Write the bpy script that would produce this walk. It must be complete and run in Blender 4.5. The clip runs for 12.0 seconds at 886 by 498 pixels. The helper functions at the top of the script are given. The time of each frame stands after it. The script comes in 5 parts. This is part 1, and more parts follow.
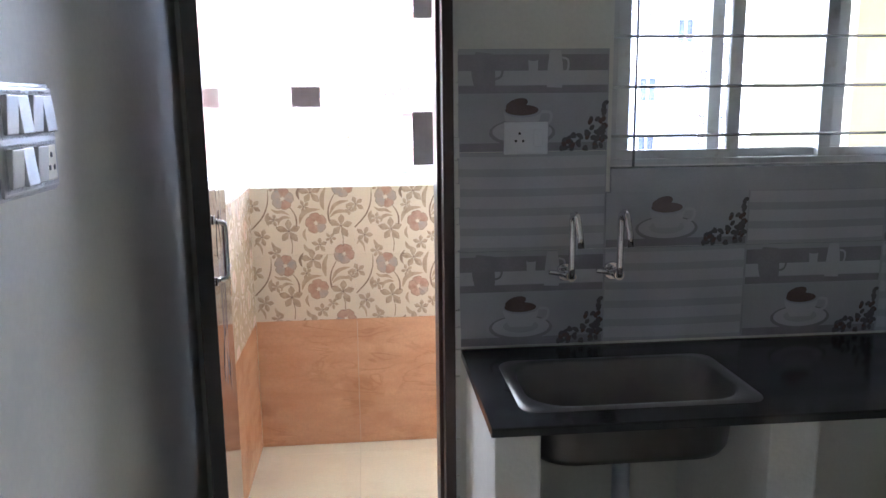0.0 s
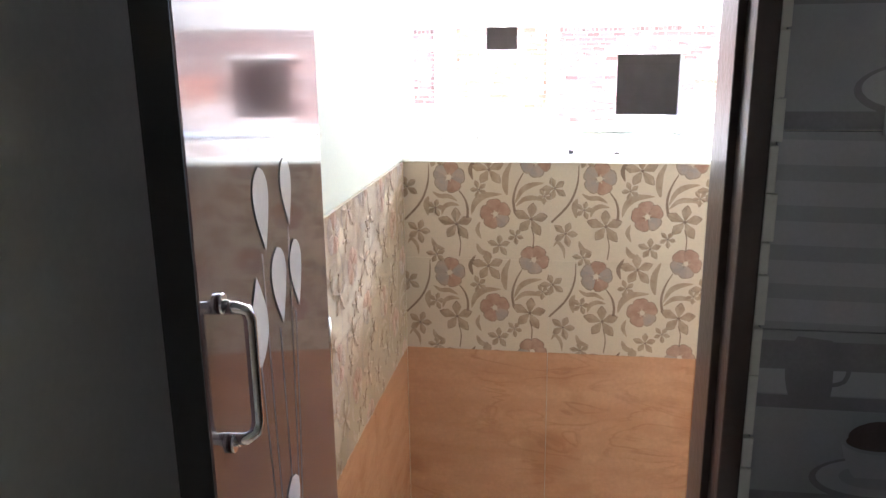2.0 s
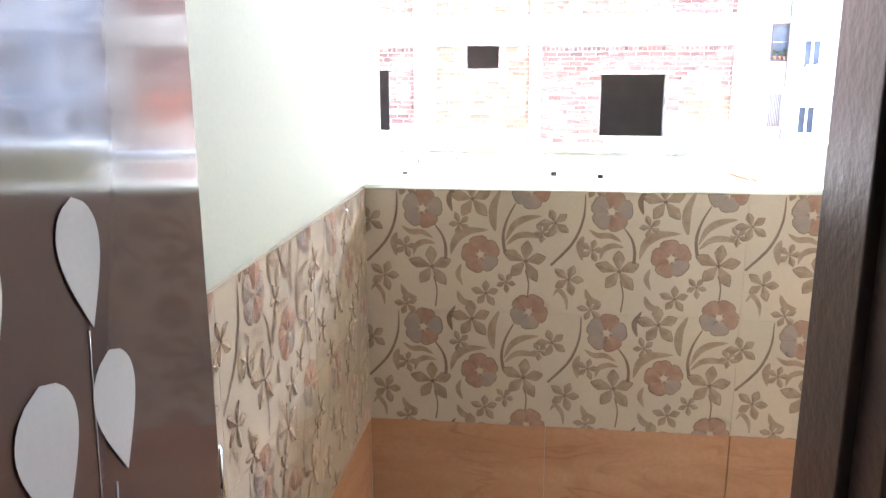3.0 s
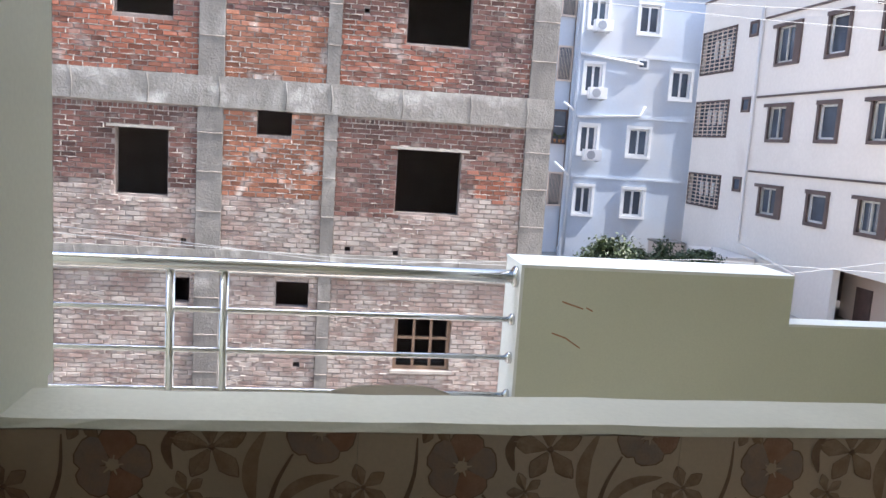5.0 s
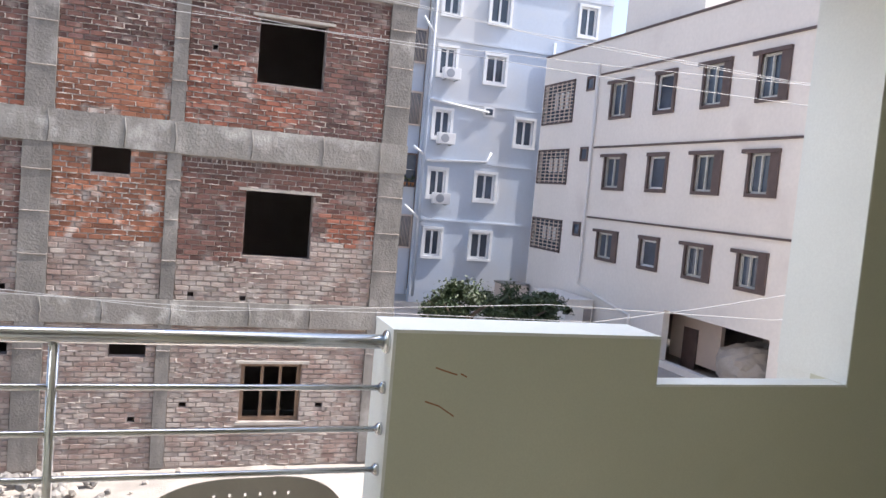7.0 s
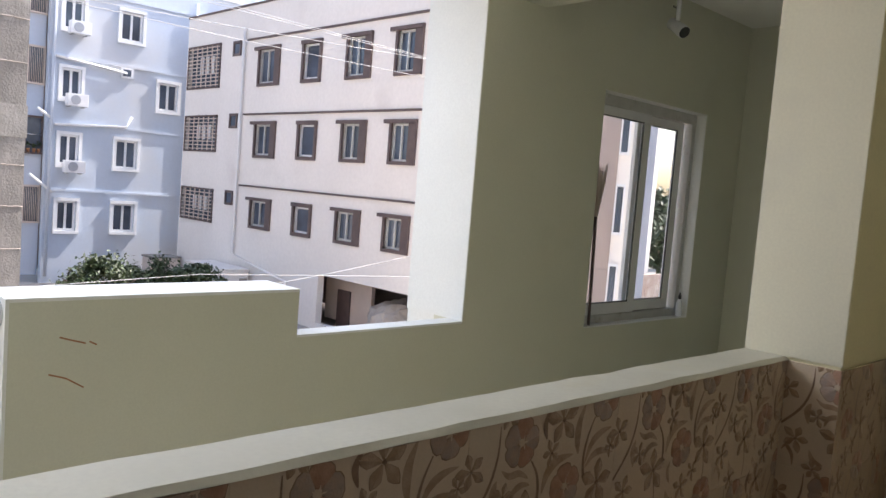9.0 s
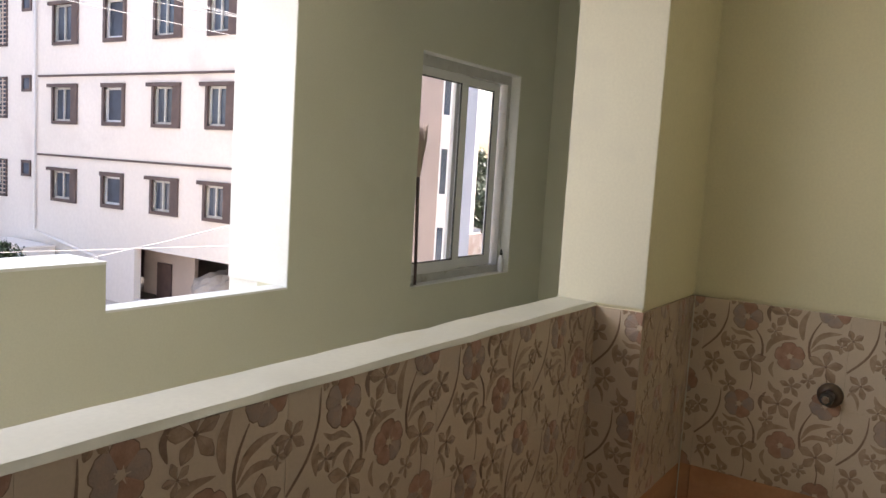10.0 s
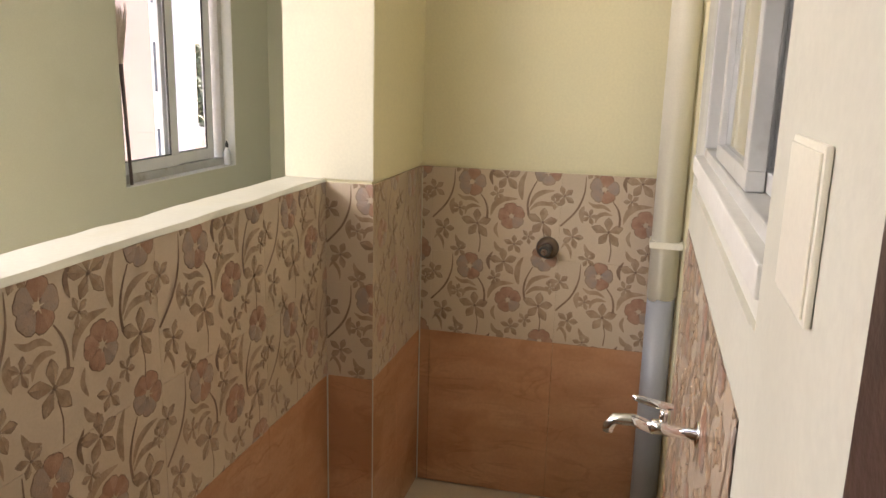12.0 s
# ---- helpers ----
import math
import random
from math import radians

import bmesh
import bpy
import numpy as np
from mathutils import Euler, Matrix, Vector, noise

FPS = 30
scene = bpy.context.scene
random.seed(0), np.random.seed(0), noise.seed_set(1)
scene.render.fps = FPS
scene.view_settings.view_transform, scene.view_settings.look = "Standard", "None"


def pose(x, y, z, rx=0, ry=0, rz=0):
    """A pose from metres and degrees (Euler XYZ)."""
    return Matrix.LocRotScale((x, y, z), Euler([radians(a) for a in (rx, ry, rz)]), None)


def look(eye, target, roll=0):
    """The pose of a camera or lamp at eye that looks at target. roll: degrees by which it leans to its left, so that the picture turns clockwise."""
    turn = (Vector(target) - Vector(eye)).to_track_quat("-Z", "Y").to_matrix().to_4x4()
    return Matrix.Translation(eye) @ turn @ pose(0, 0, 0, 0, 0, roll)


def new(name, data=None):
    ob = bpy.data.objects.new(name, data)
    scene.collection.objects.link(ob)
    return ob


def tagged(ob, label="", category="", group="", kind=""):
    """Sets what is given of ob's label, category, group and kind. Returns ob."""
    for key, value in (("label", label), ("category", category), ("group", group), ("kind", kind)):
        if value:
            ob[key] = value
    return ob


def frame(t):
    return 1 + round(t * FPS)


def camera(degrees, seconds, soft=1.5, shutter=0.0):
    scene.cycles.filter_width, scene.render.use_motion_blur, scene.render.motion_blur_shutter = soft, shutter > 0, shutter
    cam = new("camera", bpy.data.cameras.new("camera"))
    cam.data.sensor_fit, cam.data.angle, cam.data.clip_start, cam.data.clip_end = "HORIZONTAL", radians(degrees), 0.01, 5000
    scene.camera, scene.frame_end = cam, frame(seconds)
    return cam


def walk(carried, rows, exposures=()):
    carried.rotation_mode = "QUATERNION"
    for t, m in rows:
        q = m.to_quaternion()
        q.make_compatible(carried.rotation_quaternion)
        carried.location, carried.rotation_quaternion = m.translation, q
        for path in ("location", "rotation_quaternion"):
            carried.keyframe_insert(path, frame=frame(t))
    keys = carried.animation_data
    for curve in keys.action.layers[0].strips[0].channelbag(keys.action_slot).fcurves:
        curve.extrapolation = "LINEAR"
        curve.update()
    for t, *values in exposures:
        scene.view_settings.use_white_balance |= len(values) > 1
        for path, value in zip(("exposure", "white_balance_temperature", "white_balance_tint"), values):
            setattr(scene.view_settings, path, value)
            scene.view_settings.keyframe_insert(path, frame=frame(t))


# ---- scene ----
cam = camera(59.0, 12.0)
PATH = [
    (0, (0.515, -0.01, 1.565), (0.702, 1.947, 1.195), -0.6),
    (0.5, (0.537, 0.22, 1.573), (0.498, 2.173, 1.147), -0.8),
    (1, (0.592, 0.491, 1.564), (0.368, 2.432, 1.135), -1.4),
    (1.5, (0.581, 0.81, 1.524), (0.3, 2.743, 1.093), -0.9),
    (2, (0.476, 1.122, 1.536), (0.184, 3.036, 1.037), -0.7),
    (2.5, (0.454, 1.369, 1.508), (0.156, 3.262, 0.937), -1.1),
    (2.7, (0.442, 1.464, 1.476), (0.157, 3.374, 0.956), -0.8),
    (4.3, (0.389, 2.191, 1.571), (0.473, 4.159, 1.221), 2.2),
    (4.5, (0.394, 2.271, 1.579), (0.537, 4.24, 1.261), 2.6),
    (5, (0.406, 2.46, 1.589), (0.684, 4.421, 1.313), 3.7),
    (5.5, (0.401, 2.577, 1.594), (0.914, 4.497, 1.369), 4.6),
    (6, (0.39, 2.627, 1.606), (1.001, 4.521, 1.407), 4.8),
    (6.5, (0.367, 2.648, 1.63), (0.982, 4.544, 1.459), 4.9),
    (6.7, (0.362, 2.668, 1.642), (0.975, 4.565, 1.484), 4.9),
    (8.3, (0.363, 2.575, 1.628), (1.496, 4.22, 1.532), 5.4),
    (8.5, (0.372, 2.597, 1.614), (1.573, 4.193, 1.51), 5.2),
    (9, (0.392, 2.558, 1.603), (1.774, 3.996, 1.453), 4.6),
    (9.5, (0.418, 2.561, 1.595), (1.942, 3.842, 1.405), 4.2),
    (10, (0.43, 2.554, 1.589), (2.088, 3.652, 1.38), 3.5),
    (10.5, (0.433, 2.569, 1.573), (2.148, 3.563, 1.309), 1.8),
    (11, (0.482, 2.568, 1.551), (2.308, 3.284, 1.155), 1.1),
    (11.5, (0.509, 2.555, 1.54), (2.386, 3.09, 1.105), 1.1),
    (12, (0.519, 2.562, 1.526), (2.411, 3.035, 1.082), 1.5),
]
EXPOSURES = [(0, 5.1, 5400, 16), (0.5, 4.8, 5550, 17), (1.0, 4.5, 5650, 16), (1.5, 4.42, 5700, 15), (2.6, 4.6, 5700, 13), (3.6, 2.9, 5900, 12), (4.5, 1.68, 6000, 12), (5.0, 1.38, 6050, 13), (6.5, 0.93, 6250, 15), (8.5, 1.12, 6300, 15), (9.5, 1.6, 6550, 17), (10.5, 2.05, 6900, 19), (12, 2.78, 7200, 21)]
walk(cam, [(t, look(eye, target, roll)) for t, eye, target, roll in PATH], EXPOSURES)

# ---- world and light ----
SUN_AZ, SUN_EL = 99.0, 54.0      # degrees: azimuth from +y clockwise, height
world = bpy.data.worlds.new("world")
scene.world = world
world.use_nodes = True
wn = world.node_tree.nodes
sky = wn.new("ShaderNodeTexSky")
sky.sky_type, sky.sun_disc = "NISHITA", False
sky.sun_elevation, sky.sun_rotation = radians(SUN_EL), radians(SUN_AZ)
sky.dust_density, sky.air_density = 3.0, 1.2
world.node_tree.links.new(sky.outputs[0], wn["Background"].inputs[0])
wn["Background"].inputs[1].default_value = 0.15
sun = new("sun", bpy.data.lights.new("sun", "SUN"))
sun.data.energy, sun.data.angle, sun.data.color = 4.6, radians(0.6), (1.0, 0.95, 0.86)
sd = Vector((math.sin(radians(SUN_AZ)) * math.cos(radians(SUN_EL)), math.cos(radians(SUN_AZ)) * math.cos(radians(SUN_EL)), math.sin(radians(SUN_EL))))
sun.matrix_world = look(sd * 60, (0, 0, 0))


def sky_lamp(name, eye, target, sx, sy, watts, col=(0.93, 0.97, 1.0), spread=180):
    """An area lamp in an opening, for the daylight that comes in through it."""
    lamp = new(name, bpy.data.lights.new(name, "AREA"))
    lamp.data.shape, lamp.data.size, lamp.data.size_y, lamp.data.energy, lamp.data.color = "RECTANGLE", sx, sy, watts, col
    lamp.data.spread = radians(spread)
    lamp.matrix_world = look(eye, target)
    return lamp


sky_lamp("sitout_daylight", (0.0, 5.5, 2.72), (0.6, 4.1, 0.1), 5.6, 0.4, 22, (0.90, 0.95, 1.0), 135)


# ---- materials ----
def mixed(nt, a, b, fac):
    n = nt.nodes.new("ShaderNodeMix")
    n.data_type = "RGBA"
    for sock, val in ((n.inputs[6], a), (n.inputs[7], b)):
        if isinstance(val, tuple):
            sock.default_value = (*val, 1)
        else:
            nt.links.new(val, sock)
    if isinstance(fac, float):
        n.inputs[0].default_value = fac
    else:
        nt.links.new(fac, n.inputs[0])
    return n.outputs[2]


def noisy(nt, scale, detail=5.0, stretch=(1, 1, 1), lo=0.35, hi=0.65, distort=0.0):
    g = nt.nodes.new("ShaderNodeNewGeometry")
    mp = nt.nodes.new("ShaderNodeMapping")
    mp.inputs["Scale"].default_value = stretch
    nt.links.new(g.outputs["Position"], mp.inputs["Vector"])
    t = nt.nodes.new("ShaderNodeTexNoise")
    t.inputs["Scale"].default_value, t.inputs["Detail"].default_value, t.inputs["Distortion"].default_value = scale, detail, distort
    nt.links.new(mp.outputs[0], t.inputs["Vector"])
    r = nt.nodes.new("ShaderNodeMapRange")
    r.inputs[1].default_value, r.inputs[2].default_value = lo, hi
    nt.links.new(t.outputs[0], r.inputs[0])
    return r.outputs[0]


def surf(name, c1, c2, rough=0.6, scale=3.0, fine=70.0, bump=0.05, metal=0.0, vary="", stain=None, stain_scale=1.2, stain_at=(0.55, 0.75), patch=None, patch_scale=0.5, coat=0.0, stretch=(1, 1, 1), spread=0.25, rough2=None):
    """Two colours mixed by a broad noise, grain and relief by a fine one, stains on top; vary: 'object' or 'island' shifts each piece."""
    m = bpy.data.materials.new(name)
    m.use_nodes = True
    nt = m.node_tree
    b = nt.nodes["Principled BSDF"]
    col = mixed(nt, c1, c2, noisy(nt, scale, 6, stretch))
    fn = noisy(nt, fine, 4, (1, 1, 1), 0.3, 0.7)
    dark = tuple(v * 0.82 for v in c1)
    half = nt.nodes.new("ShaderNodeMath")
    half.operation = "MULTIPLY"
    half.inputs[1].default_value = 0.35
    nt.links.new(fn, half.inputs[0])
    col = mixed(nt, col, dark, half.outputs[0])
    if patch:
        col = mixed(nt, col, patch, noisy(nt, patch_scale, 4, (1, 1, 1), 0.48, 0.60, 0.6))
    if stain:
        st = noisy(nt, stain_scale, 8, (1, 1, 1), *stain_at)
        col = mixed(nt, col, stain, st)
    if vary:
        src = nt.nodes.new("ShaderNodeObjectInfo") if vary == "object" else nt.nodes.new("ShaderNodeNewGeometry")
        hs = nt.nodes.new("ShaderNodeHueSaturation")
        rg = nt.nodes.new("ShaderNodeMapRange")
        rg.inputs[3].default_value, rg.inputs[4].default_value = 1 - spread, 1 + spread
        nt.links.new(src.outputs["Random" if vary == "object" else "Random Per Island"], rg.inputs[0])
        nt.links.new(rg.outputs[0], hs.inputs["Value"])
        nt.links.new(col, hs.inputs["Color"])
        col = hs.outputs[0]
    nt.links.new(col, b.inputs["Base Color"])
    b.inputs["Roughness"].default_value = rough
    if rough2 is not None:
        rr = nt.nodes.new("ShaderNodeMapRange")
        rr.inputs[3].default_value, rr.inputs[4].default_value = rough, rough2
        nt.links.new(noisy(nt, 6.0, 4), rr.inputs[0])
        nt.links.new(rr.outputs[0], b.inputs["Roughness"])
    b.inputs["Metallic"].default_value = metal
    b.inputs["Coat Weight"].default_value = coat
    b.inputs["Coat Roughness"].default_value = 0.04
    if bump:
        bp = nt.nodes.new("ShaderNodeBump")
        bp.inputs["Strength"].default_value, bp.inputs["Distance"].default_value = bump, 0.01
        nt.links.new(fn, bp.inputs["Height"])
        nt.links.new(bp.outputs[0], b.inputs["Normal"])
    return m


def glassy(name, col=(1, 1, 1), rough=0.0):
    m = bpy.data.materials.new(name)
    m.use_nodes = True
    b = m.node_tree.nodes["Principled BSDF"]
    b.inputs["Base Color"].default_value = (*col, 1)
    b.inputs["Roughness"].default_value = rough
    b.inputs["Transmission Weight"].default_value = 1.0
    b.inputs["IOR"].default_value = 1.45
    return m


M_GREEN = surf("pistachio_paint", (0.63, 0.635, 0.52), (0.60, 0.605, 0.49), 0.55, 1.5, 120, 0.03, stain=(0.56, 0.565, 0.455), stain_scale=2.5, stain_at=(0.6, 0.8))
M_YELLOW = surf("pale_yellow_paint", (0.83, 0.775, 0.53), (0.80, 0.745, 0.50), 0.5, 1.5, 120, 0.03, stain=(0.74, 0.68, 0.44), stain_scale=2.5, stain_at=(0.62, 0.8))
M_CREAM = surf("cream_coping", (0.66, 0.65, 0.56), (0.60, 0.59, 0.50), 0.6, 4, 90, 0.05, stain=(0.6, 0.57, 0.45), stain_scale=6, stain_at=(0.62, 0.78))
M_WHITEP = surf("white_paint", (0.80, 0.81, 0.78), (0.76, 0.77, 0.74), 0.55, 2, 100, 0.04)
M_KWALL = surf("kitchen_paint", (0.70, 0.69, 0.62), (0.66, 0.65, 0.58), 0.5, 1.5, 90, 0.03, stain=(0.56, 0.56, 0.50), stain_scale=4, stain_at=(0.62, 0.8))
M_GROUT = surf("tile_grout", (0.64, 0.52, 0.40), (0.57, 0.46, 0.36), 0.9, 9, 120, 0.1)
M_TBASE = surf("cream_tile_glaze", (0.68, 0.56, 0.43), (0.63, 0.52, 0.40), 0.22, 5, 200, 0.02, vary="object", spread=0.03)
M_PETAL = surf("rust_petal_glaze", (0.38, 0.21, 0.14), (0.47, 0.29, 0.205), 0.28, 40, 260, 0.15)
M_PETALG = surf("grey_petal_glaze", (0.35, 0.285, 0.245), (0.44, 0.31, 0.23), 0.28, 40, 260, 0.15)
M_LEAF = surf("olive_leaf_glaze", (0.35, 0.235, 0.15), (0.46, 0.34, 0.235), 0.28, 40, 260, 0.15)
M_STEM = surf("brown_stem_glaze", (0.22, 0.14, 0.09), (0.30, 0.20, 0.14), 0.28, 40, 260, 0.1)
M_BROWN = surf("terracotta_marble_tile", (0.56, 0.29, 0.16), (0.64, 0.36, 0.21), 0.22, 3.5, 90, 0.02, vary="object", spread=0.06, stain=(0.50, 0.25, 0.135), stain_scale=3.2, stain_at=(0.56, 0.64), stretch=(1, 1, 4))


def veins(m, scale, dark, width=0.05):
    """Thin wandering veins over a material's colour, lying flat."""
    nt = m.node_tree
    b = nt.nodes["Principled BSDF"]
    was = b.inputs["Base Color"].links[0].from_socket
    line = noisy(nt, scale, 5, (1, 1, 3.2), 0.5 - width, 0.5 + width, 1.6)
    ridge = nt.nodes.new("ShaderNodeMath")
    ridge.operation = "PINGPONG"
    ridge.inputs[1].default_value = 0.5
    nt.links.new(line, ridge.inputs[0])
    fade = nt.nodes.new("ShaderNodeMath")
    fade.operation = "MULTIPLY"
    nt.links.new(ridge.outputs[0], fade.inputs[0])
    nt.links.new(noisy(nt, 5.0, 3, (1, 1, 1), 0.42, 0.62), fade.inputs[1])
    gain = nt.nodes.new("ShaderNodeMath")
    gain.operation = "MULTIPLY"
    gain.inputs[1].default_value = 0.75
    nt.links.new(fade.outputs[0], gain.inputs[0])
    nt.links.new(mixed(nt, was, dark, gain.outputs[0]), b.inputs["Base Color"])


veins(M_BROWN, 3.0, (0.33, 0.14, 0.065))
M_FLOORT = surf("cream_floor_tile", (0.74, 0.66, 0.52), (0.68, 0.59, 0.45), 0.2, 2.5, 80, 0.02, vary="object", spread=0.04, stain=(0.6, 0.5, 0.37), stain_scale=3)
M_DOOR = surf("brown_laminate", (0.115, 0.072, 0.066), (0.095, 0.060, 0.056), 0.10, 2, 200, 0.004, coat=0.35)
M_DOORLEAF = surf("pale_leaf_inlay", (0.72, 0.70, 0.68), (0.66, 0.64, 0.62), 0.12, 5, 200, 0.0, coat=0.6)
M_DOORLINE = surf("grey_line_inlay", (0.34, 0.29, 0.28), (0.30, 0.26, 0.25), 0.12, 5, 200, 0.0, coat=0.6)
M_EDGESHADE = surf("leaf_edge_shade", (0.022, 0.018, 0.019), (0.03, 0.025, 0.025), 0.6, 6, 120, 0.02)
M_DFRAME = surf("dark_stained_wood", (0.055, 0.034, 0.030), (0.075, 0.045, 0.038), 0.32, 4, 60, 0.08, stretch=(6, 6, 0.6))
M_STEEL = surf("polished_steel", (0.72, 0.72, 0.72), (0.66, 0.66, 0.66), 0.14, 5, 300, 0.01, metal=1.0, rough2=0.26)
M_CHROME = surf("chrome", (0.80, 0.80, 0.81), (0.74, 0.74, 0.76), 0.08, 5, 300, 0.01, metal=1.0)
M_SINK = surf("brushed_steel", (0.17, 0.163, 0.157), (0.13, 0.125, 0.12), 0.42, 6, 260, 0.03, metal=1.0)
M_GRANITE = surf("black_granite", (0.022, 0.022, 0.024), (0.032, 0.031, 0.033), 0.12, 30, 240, 0.01, stain=(0.07, 0.07, 0.07), stain_scale=90, stain_at=(0.68, 0.8))
M_PLASTER = surf("white_plaster", (0.74, 0.73, 0.68), (0.66, 0.65, 0.60), 0.7, 4, 70, 0.12)
M_UPVC = surf("white_upvc", (0.80, 0.81, 0.82), (0.74, 0.75, 0.77), 0.3, 4, 120, 0.01)
M_UPVCG = surf("grey_film_upvc", (0.58, 0.58, 0.56), (0.50, 0.50, 0.48), 0.35, 8, 120, 0.03, stain=(0.36, 0.33, 0.28), stain_scale=12, stain_at=(0.6, 0.75))
M_PLASTIC = surf("white_plastic", (0.78, 0.79, 0.80), (0.72, 0.73, 0.74), 0.25, 5, 200, 0.01)
M_IVORY = surf("ivory_plastic", (0.84, 0.81, 0.70), (0.80, 0.77, 0.66), 0.3, 5, 200, 0.01)
M_IVORYW = surf("ivory_wall_paint", (0.77, 0.735, 0.58), (0.74, 0.705, 0.55), 0.5, 1.5, 120, 0.03, stain=(0.64, 0.61, 0.50), stain_scale=2.5, stain_at=(0.62, 0.8))
M_CHAIR = surf("beige_plastic", (0.46, 0.42, 0.36), (0.42, 0.38, 0.32), 0.4, 3, 160, 0.02)
M_PVCG = surf("grey_pvc", (0.36, 0.38, 0.42), (0.32, 0.34, 0.38), 0.4, 5, 160, 0.02)
M_BLACK = surf("black_plastic", (0.02, 0.02, 0.02), (0.03, 0.03, 0.03), 0.4, 5, 160, 0.01)
M_KTA = surf("grey_glazed_tile", (0.44, 0.44, 0.46), (0.39, 0.39, 0.41), 0.2, 6, 160, 0.01, vary="object", spread=0.05)
M_KTB = surf("pale_stripe_glaze", (0.52, 0.52, 0.54), (0.47, 0.47, 0.49), 0.2, 6, 160, 0.01)
M_KTD = surf("dark_motif_glaze", (0.26, 0.255, 0.265), (0.31, 0.305, 0.315), 0.2, 12, 160, 0.01)
M_KTX = surf("black_bean_glaze", (0.12, 0.115, 0.12), (0.16, 0.152, 0.158), 0.2, 20, 160, 0.01)
M_KTR = surf("coffee_motif_glaze", (0.12, 0.088, 0.082), (0.16, 0.12, 0.11), 0.2, 12, 160, 0.01)
M_STUB = surf("dark_bronze", (0.13, 0.095, 0.075), (0.19, 0.145, 0.115), 0.35, 12, 160, 0.03, metal=0.7)
M_GLASS = glassy("window_glass")
M_DGLASS = surf("dark_window_glass", (0.05, 0.06, 0.08), (0.10, 0.13, 0.18), 0.06, 0.5, 3, 0.0)
M_CONC = surf("raw_concrete", (0.30, 0.285, 0.265), (0.185, 0.175, 0.16), 0.88, 2.2, 26, 0.5, stain=(0.50, 0.485, 0.46), stain_scale=1.4, stain_at=(0.54, 0.70), patch=(0.22, 0.205, 0.19), patch_scale=1.3, stretch=(2.2, 2.2, 0.7))
M_CONCD = surf("dark_column_concrete", (0.225, 0.21, 0.195), (0.15, 0.14, 0.13), 0.88, 2.2, 26, 0.5, stain=(0.33, 0.315, 0.295), stain_scale=1.8, stain_at=(0.54, 0.72), stretch=(2.4, 2.4, 0.7))
M_MORTAR = surf("cement_mortar", (0.34, 0.29, 0.27), (0.20, 0.165, 0.15), 0.9, 3, 30, 0.5, stain=(0.24, 0.20, 0.18), stain_scale=0.7)
M_LIP = surf("squeezed_mortar", (0.47, 0.42, 0.385), (0.29, 0.245, 0.225), 0.9, 1.6, 40, 0.4, vary="island", spread=0.35)
M_BRICK = surf("fired_brick", (0.31, 0.105, 0.06), (0.21, 0.10, 0.075), 0.85, 1.1, 45, 0.5, vary="island", spread=0.45, patch=(0.125, 0.068, 0.062), patch_scale=0.42, stain=(0.33, 0.255, 0.225), stain_scale=2.6, stain_at=(0.54, 0.70))
M_BRICKO = surf("fired_brick_piece", (0.34, 0.14, 0.08), (0.26, 0.12, 0.08), 0.85, 1.1, 45, 0.5, vary="object", spread=0.40, stain=(0.48, 0.42, 0.38), stain_scale=2.6, stain_at=(0.56, 0.68))
M_BRICKD = surf("dark_brick", (0.165, 0.078, 0.062), (0.105, 0.062, 0.055), 0.88, 1.3, 45, 0.5, vary="island", spread=0.4, stain=(0.27, 0.215, 0.195), stain_scale=3.4, stain_at=(0.56, 0.72))
M_BRICKP = surf("dusty_brick", (0.265, 0.185, 0.16), (0.32, 0.255, 0.23), 0.9, 1.3, 45, 0.5, vary="island", spread=0.2, stain=(0.38, 0.335, 0.305), stain_scale=3.2, stain_at=(0.42, 0.62))
M_VOID = surf("bare_dark_plaster", (0.36, 0.31, 0.29), (0.30, 0.26, 0.24), 0.9, 2, 30, 0.1)
M_FACADE = surf("white_facade_paint", (0.86, 0.81, 0.76), (0.82, 0.77, 0.72), 0.75, 0.5, 8, 0.05, stain=(0.68, 0.62, 0.58), stain_scale=0.35, stain_at=(0.6, 0.8), stretch=(1, 1, 0.3))
M_BLUE = surf("lavender_blue_paint", (0.52, 0.585, 0.685), (0.48, 0.545, 0.645), 0.75, 0.4, 8, 0.05, stain=(0.55, 0.56, 0.58), stain_scale=0.22, stain_at=(0.45, 0.65))
M_TRIMB = surf("brown_window_trim", (0.095, 0.066, 0.062), (0.13, 0.09, 0.082), 0.6, 3, 20, 0.05)
M_TAN = surf("tan_facade_paint", (0.66, 0.55, 0.47), (0.60, 0.50, 0.43), 0.75, 0.6, 8, 0.05)
M_TANW = surf("pinkish_tan_render", (0.37, 0.30, 0.275), (0.32, 0.26, 0.24), 0.8, 0.6, 8, 0.05)
M_BLUEG = surf("blue_grey_wall_and_reflection", (0.36, 0.39, 0.46), (0.32, 0.35, 0.42), 0.8, 0.6, 8, 0.05)
M_WOODF = surf("bare_brown_wood", (0.23, 0.15, 0.10), (0.17, 0.11, 0.075), 0.7, 3, 40, 0.2)
M_GROUND = surf("dusty_ground", (0.46, 0.41, 0.36), (0.36, 0.32, 0.28), 0.95, 0.35, 6, 0.4, stain=(0.5, 0.47, 0.43), stain_scale=0.15, stain_at=(0.5, 0.65))
M_SAND = surf("pale_sand", (0.42, 0.385, 0.35), (0.32, 0.295, 0.265), 0.95, 3, 30, 0.6)
